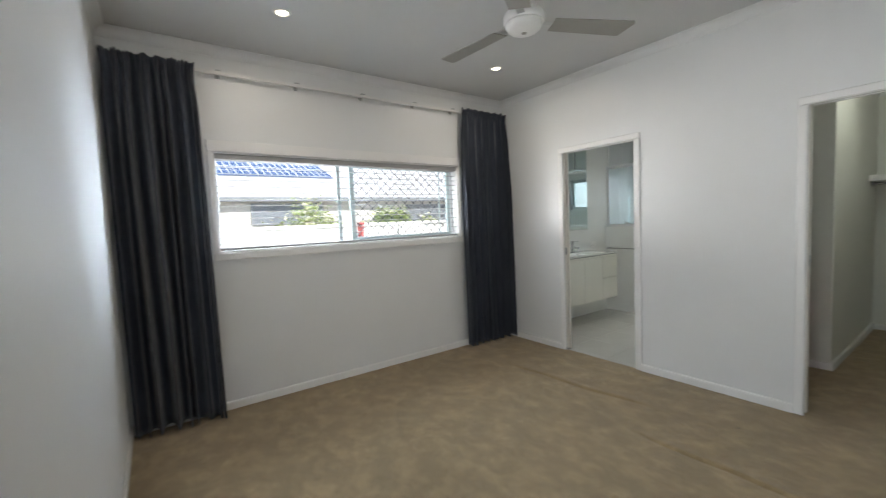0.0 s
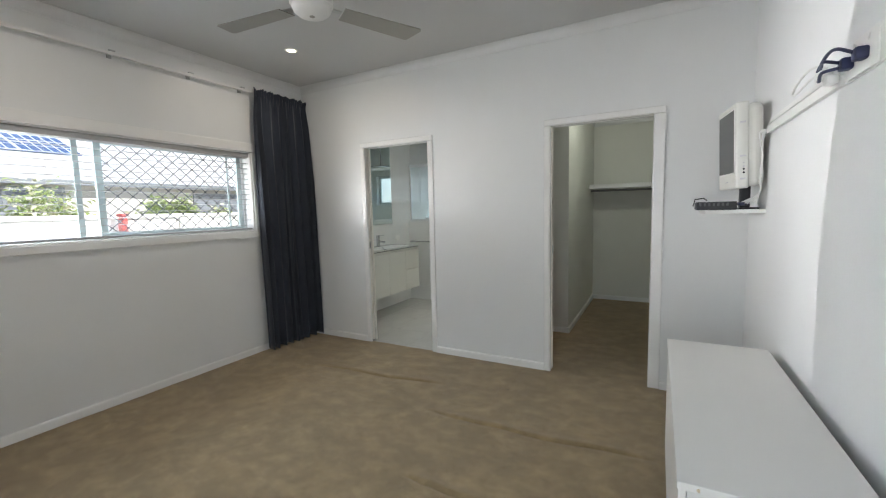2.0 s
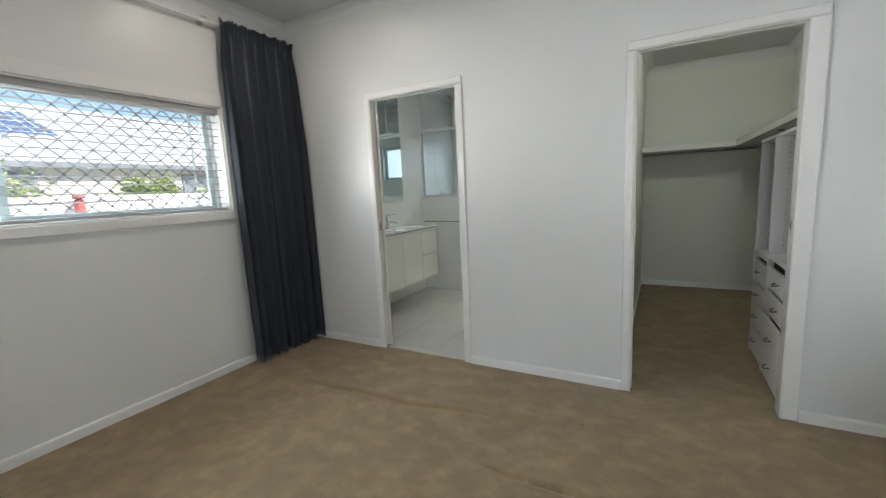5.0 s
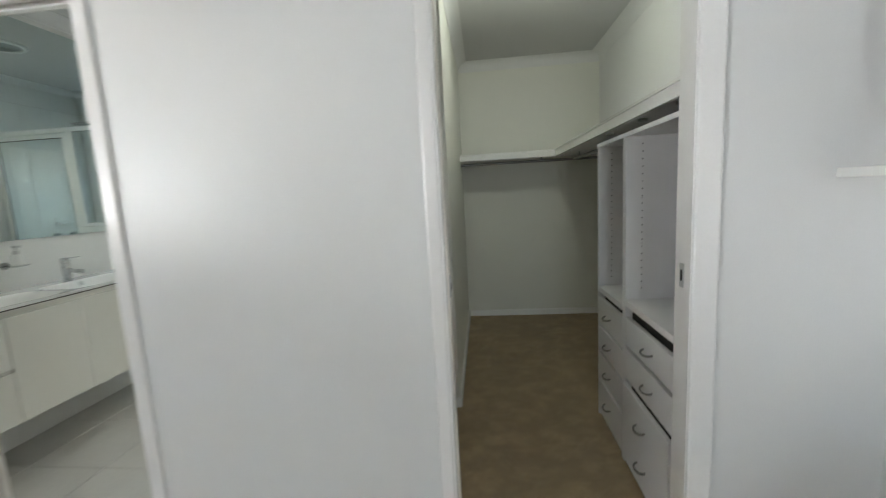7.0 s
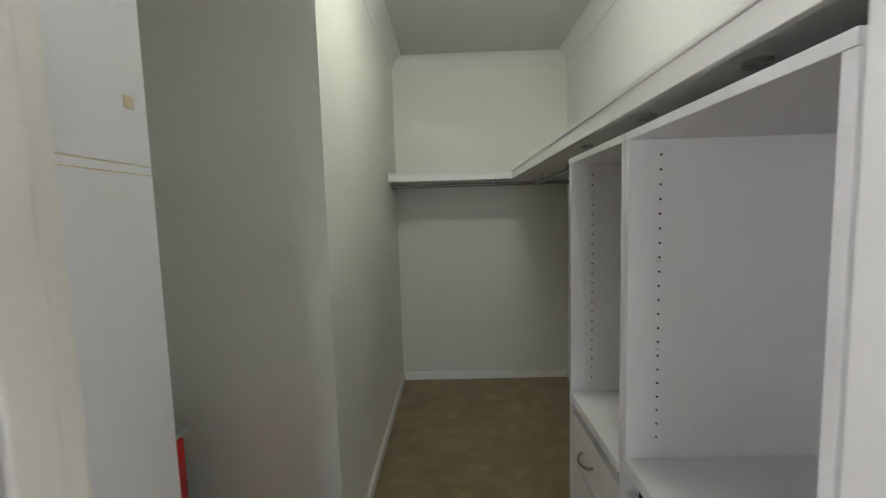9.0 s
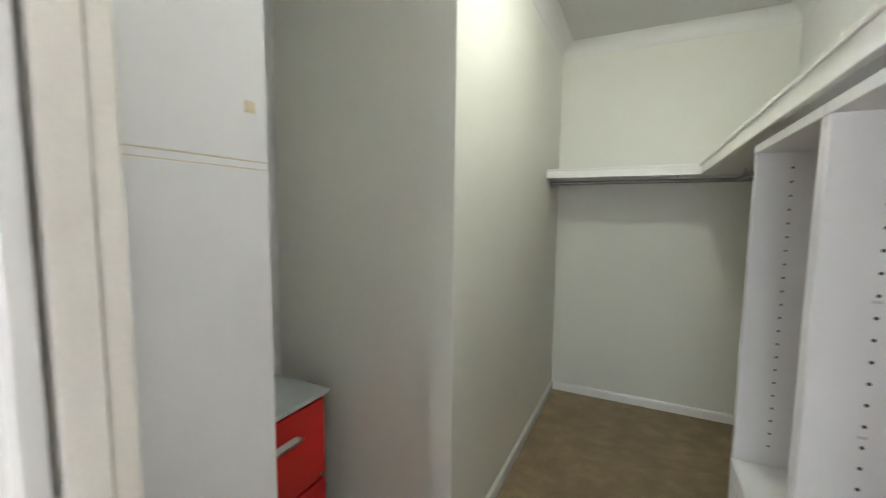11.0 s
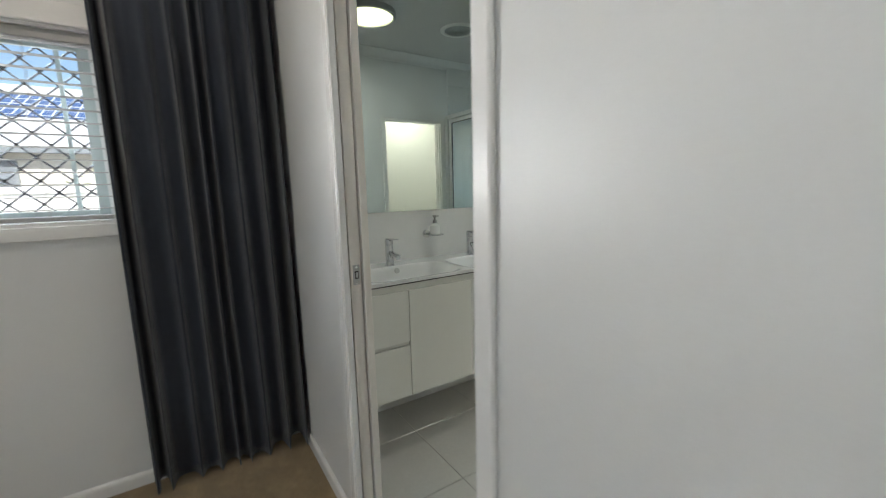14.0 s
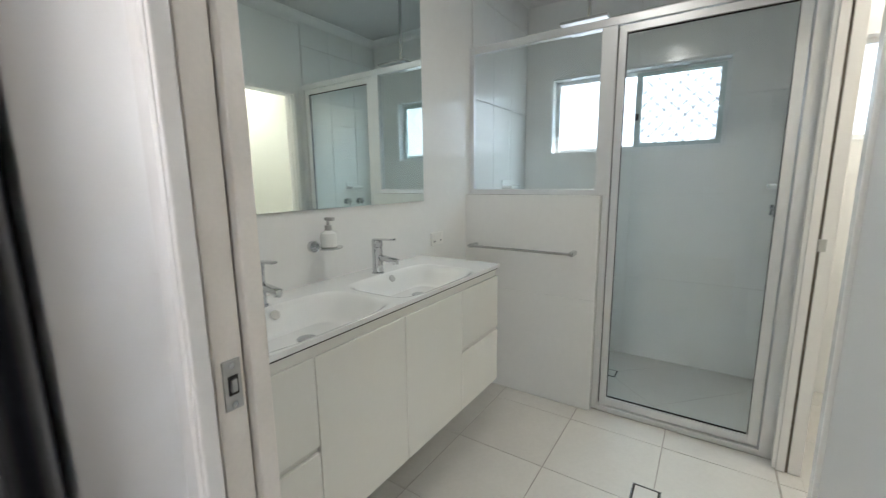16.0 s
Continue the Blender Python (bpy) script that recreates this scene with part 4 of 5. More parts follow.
for k in range(7):
    o = rnd.uniform(-0.012, 0.012)
    pts = [(2.965, S + 0.02 + 0.003 * k, 1.77), (2.975 + o, S + 0.03 + 0.004 * k, 1.74), (2.975 + o * 1.5, S + 0.035, 1.62), (2.965 - o, S + 0.03 + 0.003 * k, 1.52), (2.97 + o, S + 0.04, 1.43), (2.99 + 0.02 * k, S + 0.05 + 0.01 * k, 1.37)]
    part("lead", tube(bmesh.new(), smooth_path(pts), 0.0038, 7), WIREW, leads, "", True)
for k in range(3):
    part("connector", blocks((2.985 + 0.03 * k, 3.01 + 0.03 * k, -0.475, -0.445, 1.36, 1.378), b=0.003), WIREB, leads, "blue connector")

speck = thing("carpet_speck", "tiny dark scrap lying on the carpet", "scrap", (2.98, 0.93, 0.0))
part("scrap", blocks((2.976, 2.984, 0.925, 0.935, 0.001, 0.006), b=0.002), BLACKP, speck)

# ---- closet things ----
ls = thing("closet_shelf", "white corner wardrobe shelf with a deep front edge", "shelf", (5.1, -0.3, 1.655))
part("shelf_board", blocks((E2, CE, S, -0.087, 1.636, 1.656)), MELAMINE, ls)
part("shelf_board", blocks((6.068, CE, -0.087, CN, 1.636, 1.656)), MELAMINE, ls)
part("front_edge", blocks((E2, 6.052, -0.089, -0.071, 1.612, 1.660), b=0.002), TRIM, ls)
part("front_edge", blocks((6.050, 6.068, -0.071, CN, 1.612, 1.660), b=0.002), TRIM, ls)
part("edge_lip", blocks((E2, 6.052, -0.091, -0.065, 1.660, 1.672), b=0.002), TRIM, ls)
part("edge_lip", blocks((6.046, 6.070, -0.065, CN, 1.660, 1.672), b=0.002), TRIM, ls)
hr = thing("hanging_rail", "chrome hanging rail under the closet shelf", "clothes rail", (6.35, 0.3, 1.62), "closet rails")
part("tube", rod(bmesh.new(), (6.20, S + 0.02, 1.588), (6.20, CN - 0.002, 1.588), 0.0125, seg=16), RAIL, hr, "", True)
part("end_flange", rod(bmesh.new(), (6.20, CN - 0.006, 1.588), (6.20, CN, 1.588), 0.025, seg=16), CHROME, hr)
part("hanger_bracket", blocks((6.195, 6.205, 0.02, 0.04, 1.588, 1.636), b=0.001), CHROME, hr)
hr2 = thing("hanging_rail", "chrome hanging rail under the closet shelf", "clothes rail", (5.3, -0.27, 1.62), "closet rails")
part("tube", rod(bmesh.new(), (4.56, -0.27, 1.588), (6.17, -0.27, 1.588), 0.0125, seg=16), RAIL, hr2, "", True)
for bx in (4.7, 5.4, 6.0):
    part("hanger_bracket", blocks((bx - 0.01, bx + 0.01, -0.275, -0.265, 1.588, 1.636), b=0.001), CHROME, hr2)
for bx in (3.95, 4.35, 4.85):
    part("rail_socket", rod(bmesh.new(), (bx, -0.19, 1.626), (bx, -0.19, 1.636), 0.024, seg=16), SATIN, hr2)


def bow_handle(root, x, y, z, w=0.09, tilt=0.0):
    pts = []
    for k in range(11):
        a = math.pi * k / 10
        pts.append((x - w / 2 * math.cos(a), y - 0.003 + 0.026 * math.sin(a) ** 0.7, z - 0.010 * math.sin(a) + tilt * math.cos(a)))
    part("handle", tube(bmesh.new(), pts, 0.0046, 8), RAIL, root, "brushed steel bow handle", True)


def wardrobe_tower(label, x0, x1, ztop, shelf_z, fronts, tall, open_drawer):
    """An open-topped tower: pigeon hole above, drawers below."""
    yf, t = -0.027, 0.018
    root = thing("wardrobe_tower", label, "wardrobe unit", ((x0 + x1) / 2, (S + yf) / 2, 0), "closet towers")
    part("side_panel", blocks((x0, x0 + t, S, yf, 0.0, ztop - t), b=0.0012), MELAMINE, root)
    part("side_panel", blocks((x1 - t, x1, S, yf, 0.0, ztop - t), b=0.0012), MELAMINE, root)
    part("top_panel", blocks((x0, x1, S, yf + 0.002, ztop - t, ztop), b=0.0012), MELAMINE, root)
    part("back_panel", blocks((x0 + t, x1 - t, S, S + 0.006, 0.05, ztop - t)), MELAMINE, root)
    part("counter_shelf", blocks((x0 + t, x1 - t, S + 0.006, yf + 0.004, shelf_z - 0.028, shelf_z), b=0.0015), MELAMINE, root)
    # Near-black sheet set behind the fronts so the gaps read as shaded.
    part("gap_shade_sheet", blocks((x0 + t, x1 - t, yf - 0.04, yf - 0.032, 0.06, shelf_z - 0.03)), SHADE_AND_SEAL, root, "near-black sheet giving the drawer gaps their shade")
    part("kick_board", blocks((x0 + t, x1 - t, yf - 0.03, yf - 0.012, 0.0, 0.03)), MELAMINE, root)
    for k, (za, zb) in enumerate(fronts):
        out = open_drawer if k == 2 else 0.0
        d = part("drawer", blocks((x0 + t + 0.003, x1 - t - 0.003, yf - 0.018 + out, yf + out, za + 0.003, zb - 0.017), b=0.0012), MELAMINE, root)
        if tall and k == 2:
            bow_handle(d, (x0 + x1) / 2 + 0.02, yf + out, 0.30, tilt=0.006)
            bow_handle(d, (x0 + x1) / 2 + 0.01, yf + out, 0.13, tilt=0.006)
        else:
            bow_handle(d, (x0 + x1) / 2 + (0.03 if not tall else -0.02), yf + out, (za + zb) / 2 - 0.01, tilt=0.004)
    for side, nx in ((x1 - t, -1), (x0 + t, 1)):
        holes = bmesh.new()
        z = shelf_z + 0.05
        while z < ztop - 0.03:
            for yy in (yf - 0.069,):
                rod(holes, (side + nx * 0.0008, yy, z), (side - nx * 0.002, yy, z), 0.0028, seg=8)
            z += 0.032
        tagged(part("peg_hole_row", holes, HOLE, root, "row of small dark shelf-pin holes"), kind="stuff")
    return root


tower = wardrobe_tower("white melamine tower with four drawers and bow handles", 4.112, 4.535, 1.546, 0.77, ((0.556, 0.725), (0.40, 0.556), (0.236, 0.40), (0.04, 0.236)), False, 0.0)
tower2 = wardrobe_tower("white melamine tower with one drawer ajar", 3.60, 4.110, 1.546, 0.805, ((0.591, 0.742), (0.428, 0.591), (0.030, 0.423)), True, 0.010)
for dx, dz in ((0.0, 1.26), (0.004, 1.06)):
    part("smear", blocks((4.110 - 0.0188, 4.110 - 0.0178, -0.101, -0.089, dz, dz + 0.004)), STAIN, tower2, "faint scuff")

cup = thing("tall_cupboard", "tall white cupboard with a taped panel joint", "cupboard", (3.76, 1.1, 0))
part("lower_panel", blocks((3.60, 3.890, 0.876, 1.26, 0.0, 1.459), b=0.0012), MELAMINE, cup)
part("joint_strip", blocks((3.60, 3.8895, 0.8765, 1.26, 1.461, 1.473)), MELAMINE, cup, "pale joint strip")
for za in (1.459, 1.473):
    part("joint_line", blocks((3.60, 3.8888, 0.8772, 1.26, za, za + 0.002)), TAPE, cup, "thin beige edging line")
part("upper_panel", blocks((3.60, 3.890, 0.876, 1.26, 1.475, 2.30), b=0.0012), MELAMINE, cup)
part("tape_scrap", blocks((3.842, 3.862, 0.8748, 0.8758, 1.564, 1.584)), TAPE, cup, "scrap of old tape")

redc = thing("filing_cabinet", "low red metal drawer cabinet with a grey top", "filing cabinet", (4.25, 1.46, 0))
part("body", blocks((4.03, 4.462, 1.283, 1.64, 0.0, 0.685), b=0.003), GREYLID, redc)
part("lid", blocks((4.025, 4.467, 1.256, 1.642, 0.685, 0.703), b=0.003), GREYLID, redc, "grey metal top")
for za, zb in ((0.365, 0.675), (0.03, 0.355)):
    d = part("drawer", blocks((4.045, 4.442, 1.261, 1.2825, za, zb), b=0.003), RED, redc, "glossy red drawer front")
    bm = bmesh.new()
    prof = [(0.0, 0.0), (0.012, 0.006), (0.016, 0.018), (0.0, 0.03)]
    ends = []
    for xx, s in ((4.19, 0.4), (4.22, 1.0), (4.30, 1.0), (4.33, 0.4)):
        ends.append([bm.verts.new((xx, 1.261 - d0 * s, zb - 0.115 + z0 * s)) for d0, z0 in prof])
    for e0, e1 in zip(ends, ends[1:]):
        for i in range(4):
            bm.faces.new((e0[i], e0[(i + 1) % 4], e1[(i + 1) % 4], e1[i]))
    bm.faces.new(ends[0])
    bm.faces.new(ends[-1][::-1])
    bmesh.ops.recalc_face_normals(bm, faces=bm.faces[:])
    part("cup_handle", bm, SATIN, d, "silver cup handle")
    part("key_lock", rod(bmesh.new(), (4.415, 1.261, za + 0.02), (4.415, 1.2575, za + 0.02), 0.007, seg=12), CHROME, d)

# ---- bathroom things ----
VX0, VX1, VY = 3.584, 4.968, 2.917
van = thing("vanity", "wall-hung cream gloss vanity with two basins", "vanity", ((VX0 + VX1) / 2, 3.1, 0.34))
part("carcass", blocks((VX0, VX0 + 0.016, VY + 0.02, BN, 0.322, 0.872), (VX1 - 0.016, VX1, VY + 0.02, BN, 0.322, 0.872), (VX0 + 0.016, VX1 - 0.016, VY + 0.02, BN, 0.322, 0.338), (VX0 + 0.016, VX1 - 0.016, VY + 0.03, VY + 0.04, 0.338, 0.872), b=0.001), VANITY, van)
part("finger_rail", blocks((VX0 + 0.016, VX1 - 0.016, VY + 0.008, VY + 0.028, 0.846, 0.8815)), VANITY, van)
seams = (VX0, 3.885, 4.259, 4.633, VX1)
for k, (xa, xb) in enumerate(zip(seams, seams[1:])):
    if k in (0, 3):
        for za, zb in ((0.318, 0.578), (0.596, 0.850)):
            part("drawer", blocks((xa + 0.0015, xb - 0.0015, VY, VY + 0.019, za, zb), b=0.0025), VANITY, van)
        part("finger_groove", blocks((xa + 0.004, xb - 0.004, VY + 0.010, VY + 0.019, 0.576, 0.598)), VREBATE, van)
    else:
        part("door", blocks((xa + 0.0015, xb - 0.0015, VY, VY + 0.019, 0.318, 0.850), b=0.0025), VANITY, van)

# ceramic top with two soft basins
bas = thing("double_basin_top", "glossy white ceramic double basin top", "basin", ((VX0 + VX1) / 2, 3.1, 0.87))
bm = bmesh.new()
nx, ny = 132, 44
x0, x1, y0, y1 = VX0 - 0.004, VX1 + 0.006, VY - 0.008, BN


def basin_depth(x, y):
    d = 0.0
    for cx in (3.975, 4.535):
        u, v = abs(x - cx) / 0.266, abs(y - 3.085) / 0.165
        r = (u ** 5 + v ** 5) ** 0.2
        if r < 1:
            s = min(1.0, (1 - r) / 0.38)
            d = max(d, (3 * s * s - 2 * s ** 3) * 0.08)
    return d


grid = [[bm.verts.new((x0 + (x1 - x0) * i / nx, y0 + (y1 - y0) * j / ny, 0.905 - basin_depth(x0 + (x1 - x0) * i / nx, y0 + (y1 - y0) * j / ny))) for i in range(nx + 1)] for j in range(ny + 1)]
for j in range(ny):
    for i in range(nx):
        bm.faces.new((grid[j][i], grid[j][i + 1], grid[j + 1][i + 1], grid[j + 1][i]))
rim = [grid[0][i] for i in range(nx + 1)]
low = [bm.verts.new((v.co.x, v.co.y + 0.003, 0.888)) for v in rim]
for i in range(nx):
    bm.faces.new((low[i], low[i + 1], rim[i + 1], rim[i]))
sd = [grid[j][nx] for j in range(ny + 1)]
lo2 = [low[-1]] + [bm.verts.new((v.co.x - 0.003, v.co.y, 0.888)) for v in sd[1:]]
for j in range(ny):
    bm.faces.new((lo2[j], lo2[j + 1], sd[j + 1], sd[j]))
bmesh.ops.recalc_face_normals(bm, faces=bm.faces[:])
top = part("ceramic_slab", bm, CERAMIC, bas, "", True)
# Near-black strip painted as the shadow below the slab edge.
part("shadow_rail", blocks((VX0, VX1 - 0.004, VY + 0.001, VY + 0.016, 0.8815, 0.8885)), SHADE_AND_SEAL, bas, "near-black strip painted as the shadow line under the slab")
for cx in (3.982, 4.553):
    part("overflow_ring", rod(bmesh.new(), (cx, 3.2340, 0.8780), (cx, 3.2240, 0.8830), 0.0155, seg=20), SATIN, bas, "steel overflow disc", True)
    part("waste", lathe(bmesh.new(), [(0.0, 0.003), (0.028, 0.003), (0.031, 0.0), (0.0, -0.002)], (cx + 0.012, 3.09, 0.827), 24), CHROME, bas, "", True)


def mixer(x, y, z):
    root = thing("basin_mixer", "grey chrome lever basin mixer", "tap", (x, y, z), "basin taps")
    part("base_ring", lathe(bmesh.new(), [(0.0, 0.0), (0.027, 0.0), (0.027, 0.004), (0.024, 0.007), (0.0, 0.007)], (x, y, z), 24), CHROME, root, "", True)
    part("body", lathe(bmesh.new(), [(0.0225, 0.006), (0.0225, 0.112), (0.0215, 0.114), (0.0215, 0.116), (0.0235, 0.118), (0.0235, 0.142), (0.021, 0.146), (0.0, 0.147)], (x, y, z), 24), CHROME, root, "", True)
    bm = bmesh.new()
    box(bm, x - 0.0125, x + 0.0125, y - 0.115, y - 0.01, z + 0.062, z + 0.084, b=0.005)
    bmesh.ops.rotate(bm, cent=(x, y, z + 0.075), matrix=Matrix.Rotation(radians(6), 3, "X"), verts=bm.verts[:])
    rod(bm, (x, y - 0.104, z + 0.048), (x, y - 0.104, z + 0.070), 0.0115, seg=16)
    part("spout", bm, CHROME, root, "", True)
    bm = bmesh.new()
    box(bm, x - 0.0115, x + 0.0115, y - 0.098, y + 0.018, z + 0.145, z + 0.152, b=0.002)
    bmesh.ops.rotate(bm, cent=(x, y, z + 0.147), matrix=Matrix.Rotation(radians(-3), 3, "X"), verts=bm.verts[:])
    part("lever", bm, CHROME, root)
    return root


mixer(3.968, 3.284, 0.905)
mixer(4.528, 3.284, 0.905)

mir = thing("wall_mirror", "large frameless wall mirror over the vanity", "mirror", (4.27, BN, 1.2))
part("backing", blocks((3.60, 4.985, BN - 0.004, BN, 1.198, 2.517)), SHADE_AND_SEAL, mir)
part("mirror_glass", blocks((3.595, 4.995, BN - 0.010, BN - 0.0045, 1.195, 2.52), b=0.001), MIRROR, mir)

sd_ = thing("soap_holder", "chrome ring holder with a wire dish on the wall", "soap holder", (4.235, BN, 1.04))
part("wall_disc", rod(bmesh.new(), (4.262, BN, 1.052), (4.262, BN - 0.018, 1.052), 0.022, seg=24), CHROME, sd_, "", True)
part("dish", lathe(bmesh.new(), [(0.0, 0.0), (0.04, 0.001), (0.052, 0.006), (0.053, 0.009), (0.0, 0.005)], (4.285, BN - 0.075, 1.044), 28), CHROME, sd_, "", True)
part("arm", rod(bmesh.new(), (4.262, BN - 0.01, 1.05), (4.28, BN - 0.05, 1.046), 0.006, seg=10), CHROME, sd_)
sp = thing("soap_dispenser", "small white pump soap bottle in the holder", "soap dispenser", (4.285, BN - 0.075, 1.053))
part("bottle", lathe(bmesh.new(), [(0.0, 0.0), (0.026, 0.0), (0.032, 0.006), (0.033, 0.04), (0.030, 0.056), (0.016, 0.066), (0.012, 0.068), (0.0, 0.068)], (4.285, BN - 0.075, 1.0505), 24), SOAP, sp, "", True)
part("collar", lathe(bmesh.new(), [(0.0, 0.0), (0.0135, 0.0), (0.0135, 0.02), (0.006, 0.022), (0.006, 0.04), (0.0, 0.04)], (4.285, BN - 0.075, 1.117), 16), SATIN, sp, "grey pump collar", True)
part("pump_head", blocks((4.275, 4.295, BN - 0.105, BN - 0.064, 1.155, 1.168), b=0.003), SATIN, sp)

bg = thing("power_outlet", "white double power outlet above the vanity", "power outlet", (5.03, BN, 0.99))
part("plate", blocks((5.062, 5.178, BN - 0.010, BN, 0.942, 1.014), b=0.003), PLASTICW, bg)
for px in (5.088, 5.152):
    part("switch", blocks((px - 0.008, px + 0.008, BN - 0.0135, BN - 0.010, 0.986, 1.003), b=0.001), PLASTICW, bg)
    part("pin_holes", blocks((px - 0.007, px - 0.004, BN - 0.0108, BN - 0.0098, 0.958, 0.968), (px + 0.004, px + 0.007, BN - 0.0108, BN - 0.0098, 0.958, 0.968)), HOLE, bg)

HX0, HX1, HY, HZ = 5.45, 5.565, 2.575, 1.215
structure("half_wall", blocks((HX0 + 0.006, HX1, HY, BN, 0, HZ), b=0.001), WALLTILE, "white tiled half wall beside the shower")
rl = thing("towel_rail", "grey chrome towel rail on the half wall", "towel rail", (5.36, 2.95, 0.92))
part("bar", blocks((5.368, 5.382, 2.68, 3.32, 0.898, 0.912), b=0.003), CHROME, rl)
for yy in (2.69, 3.30):
    part("post", blocks((5.374, HX0 + 0.002, yy - 0.012, yy + 0.012, 0.893, 0.917), b=0.004), CHROME, rl)

GX = 5.52
scr = thing("shower_screen", "framed clear glass shower screen with a hinged door", "shower screen", (GX, 2.5, 0), "", "")
ZT = 2.062
part("top_rail", blocks((GX - 0.02, GX + 0.02, BS + 0.002, BN, ZT - 0.02, ZT + 0.02), b=0.003), ALU, scr, "satin aluminium top rail")
part("wall_channel", blocks((GX - 0.018, GX + 0.018, BN - 0.03, BN, HZ, ZT - 0.02), b=0.003), ALU, scr)
part("sill_channel", blocks((GX - 0.018, GX + 0.018, HY, BN - 0.03, HZ, HZ + 0.03), b=0.003), ALU, scr)
part("centre_post", blocks((GX - 0.022, GX + 0.022, HY - 0.035, HY + 0.04, HZ, ZT - 0.02), b=0.003), ALU, scr)
part("centre_post", blocks((GX - 0.022, GX + 0.022, HY - 0.035, HY - 0.002, 0.0, HZ), b=0.003), ALU, scr)
part("wall_post", blocks((GX - 0.03, GX + 0.03, BS + 0.002, BS + 0.055, 0.0, ZT - 0.02), b=0.003), ALU, scr)
part("floor_sill", blocks((GX - 0.03, GX + 0.03, BS + 0.055, HY - 0.035, 0.0, 0.03), b=0.004), ALU, scr)
part("door_frame", blocks((GX - 0.014, GX + 0.014, BS + 0.06, BS + 0.100, 0.035, ZT - 0.025), (GX - 0.014, GX + 0.014, HY - 0.076, HY - 0.04, 0.035, ZT - 0.025), (GX - 0.014, GX + 0.014, BS + 0.100, HY - 0.076, 0.035, 0.080), (GX - 0.014, GX + 0.014, BS + 0.100, HY - 0.076, ZT - 0.060, ZT - 0.025), b=0.002), ALU, scr)
part("glazing_seal", blocks((GX - 0.006, GX + 0.006, BS + 0.1002, BS + 0.1022, 0.081, ZT - 0.061), (GX - 0.006, GX + 0.006, HY - 0.0785, HY - 0.0762, 0.081, ZT - 0.061), (GX - 0.006, GX + 0.006, BS + 0.1045, HY - 0.0805, 0.0802, 0.085), (GX - 0.006, GX + 0.006, BS + 0.1045, HY - 0.0805, ZT - 0.065, ZT - 0.0602)), SHADE_AND_SEAL, scr, "thin black seal round the door glass")
part("door_seal", blocks((GX - 0.006, GX + 0.006, HY - 0.0395, HY - 0.0355, 0.04, ZT - 0.03)), SHADE_AND_SEAL, scr, "black door seal")
for a, c, za, zb in ((HY + 0.035, BN - 0.025, HZ + 0.025, ZT - 0.015), (BS + 0.096, HY - 0.072, 0.076, ZT - 0.056)):
    p = part("glass_panel", blocks((GX - 0.0025, GX + 0.0025, a, c, za, zb)), SHOWERGLASS, scr, "clear glass panel")
    p.visible_shadow = False

RX, RY = 5.64, 2.72
rose = thing("rain_shower", "flat square ceiling shower head on a rod", "shower head", (RX, RY, CT), "", "")
part("flange", lathe(bmesh.new(), [(0.0, 0.0), (0.03, 0.0), (0.03, -0.006), (0.012, -0.012), (0.0, -0.012)], (RX, RY, CT), 24), CHROME, rose, "", True)
part("drop_rod", rod(bmesh.new(), (RX, RY, 2.14), (RX, RY, CT - 0.008), 0.011, seg=16), CHROME, rose, "", True)
part("swivel", rod(bmesh.new(), (RX, RY, 2.118), (RX, RY, 2.145), 0.018, seg=16), CHROME, rose, "", True)
part("spray_plate", blocks((RX - 0.12, RX + 0.12, RY - 0.12, RY + 0.12, 2.106, 2.120), b=0.003), SATIN, rose)

for sx, sy, dy, lab in ((6.02, BN, -1, "white ceramic corner soap dish on the tiles"), (6.02, BS, 1, "white ceramic soap dish on the tiles")):
    r = thing("soap_dish", lab, "soap dish", (sx, sy, 1.24), "shower soap dishes")
    ya, yb = sorted((sy + dy * 0.009, sy + dy * 0.095))
    part("dish", blocks((sx - 0.075, sx + 0.075, ya, yb, 1.235, 1.262), b=0.009), CERAMIC, r, "", True)
    ya, yb = sorted((sy + dy * 0.0085, sy + dy * 0.020))
    part("back_plate", blocks((sx - 0.07, sx + 0.07, ya, yb, 1.225, 1.30), b=0.004), CERAMIC, r)
for k, tx in enumerate((5.94, 6.10)):
    r = thing("shower_tap", "chrome shower tap on the tiles", "tap", (tx, BS, 1.12), "shower taps")
    part("flange", rod(bmesh.new(), (tx, BS + 0.009, 1.12), (tx, BS + 0.016, 1.12), 0.03, seg=24), CHROME, r, "", True)
    part("stem", rod(bmesh.new(), (tx, BS + 0.016, 1.12), (tx, BS + 0.06, 1.12), 0.014, seg=16), CHROME, r, "", True)
    part("handle", blocks((tx - 0.03, tx + 0.03, BS + 0.048, BS + 0.066, 1.113, 1.127), (tx - 0.007, tx + 0.007, BS + 0.048, BS + 0.066, 1.09, 1.15), b=0.004), CHROME, r)

for dx, dy, lab in ((4.935, 2.22, "square tiled floor waste with a dark slot"), (6.0, 2.58, "square tiled shower waste with a dark slot")):
    r = thing("floor_waste", lab, "floor waste", (dx, dy, 0), "floor wastes")
    part("slot_frame", blocks((dx - 0.055, dx + 0.055, dy - 0.055, dy + 0.055, 0.0005, 0.0022)), CHROME, r)
    part("slot", blocks((dx - 0.051, dx + 0.051, dy - 0.051, dy + 0.051, 0.002, 0.0028)), SHADE_AND_SEAL, r)
    part("tile_insert", blocks((dx - 0.043, dx + 0.043, dy - 0.043, dy + 0.043, 0.002, 0.0034)), TILE, r)

oy = thing("oyster_light", "round glowing ceiling light with a dark rim", "ceiling light", (4.34, 2.50, CT))
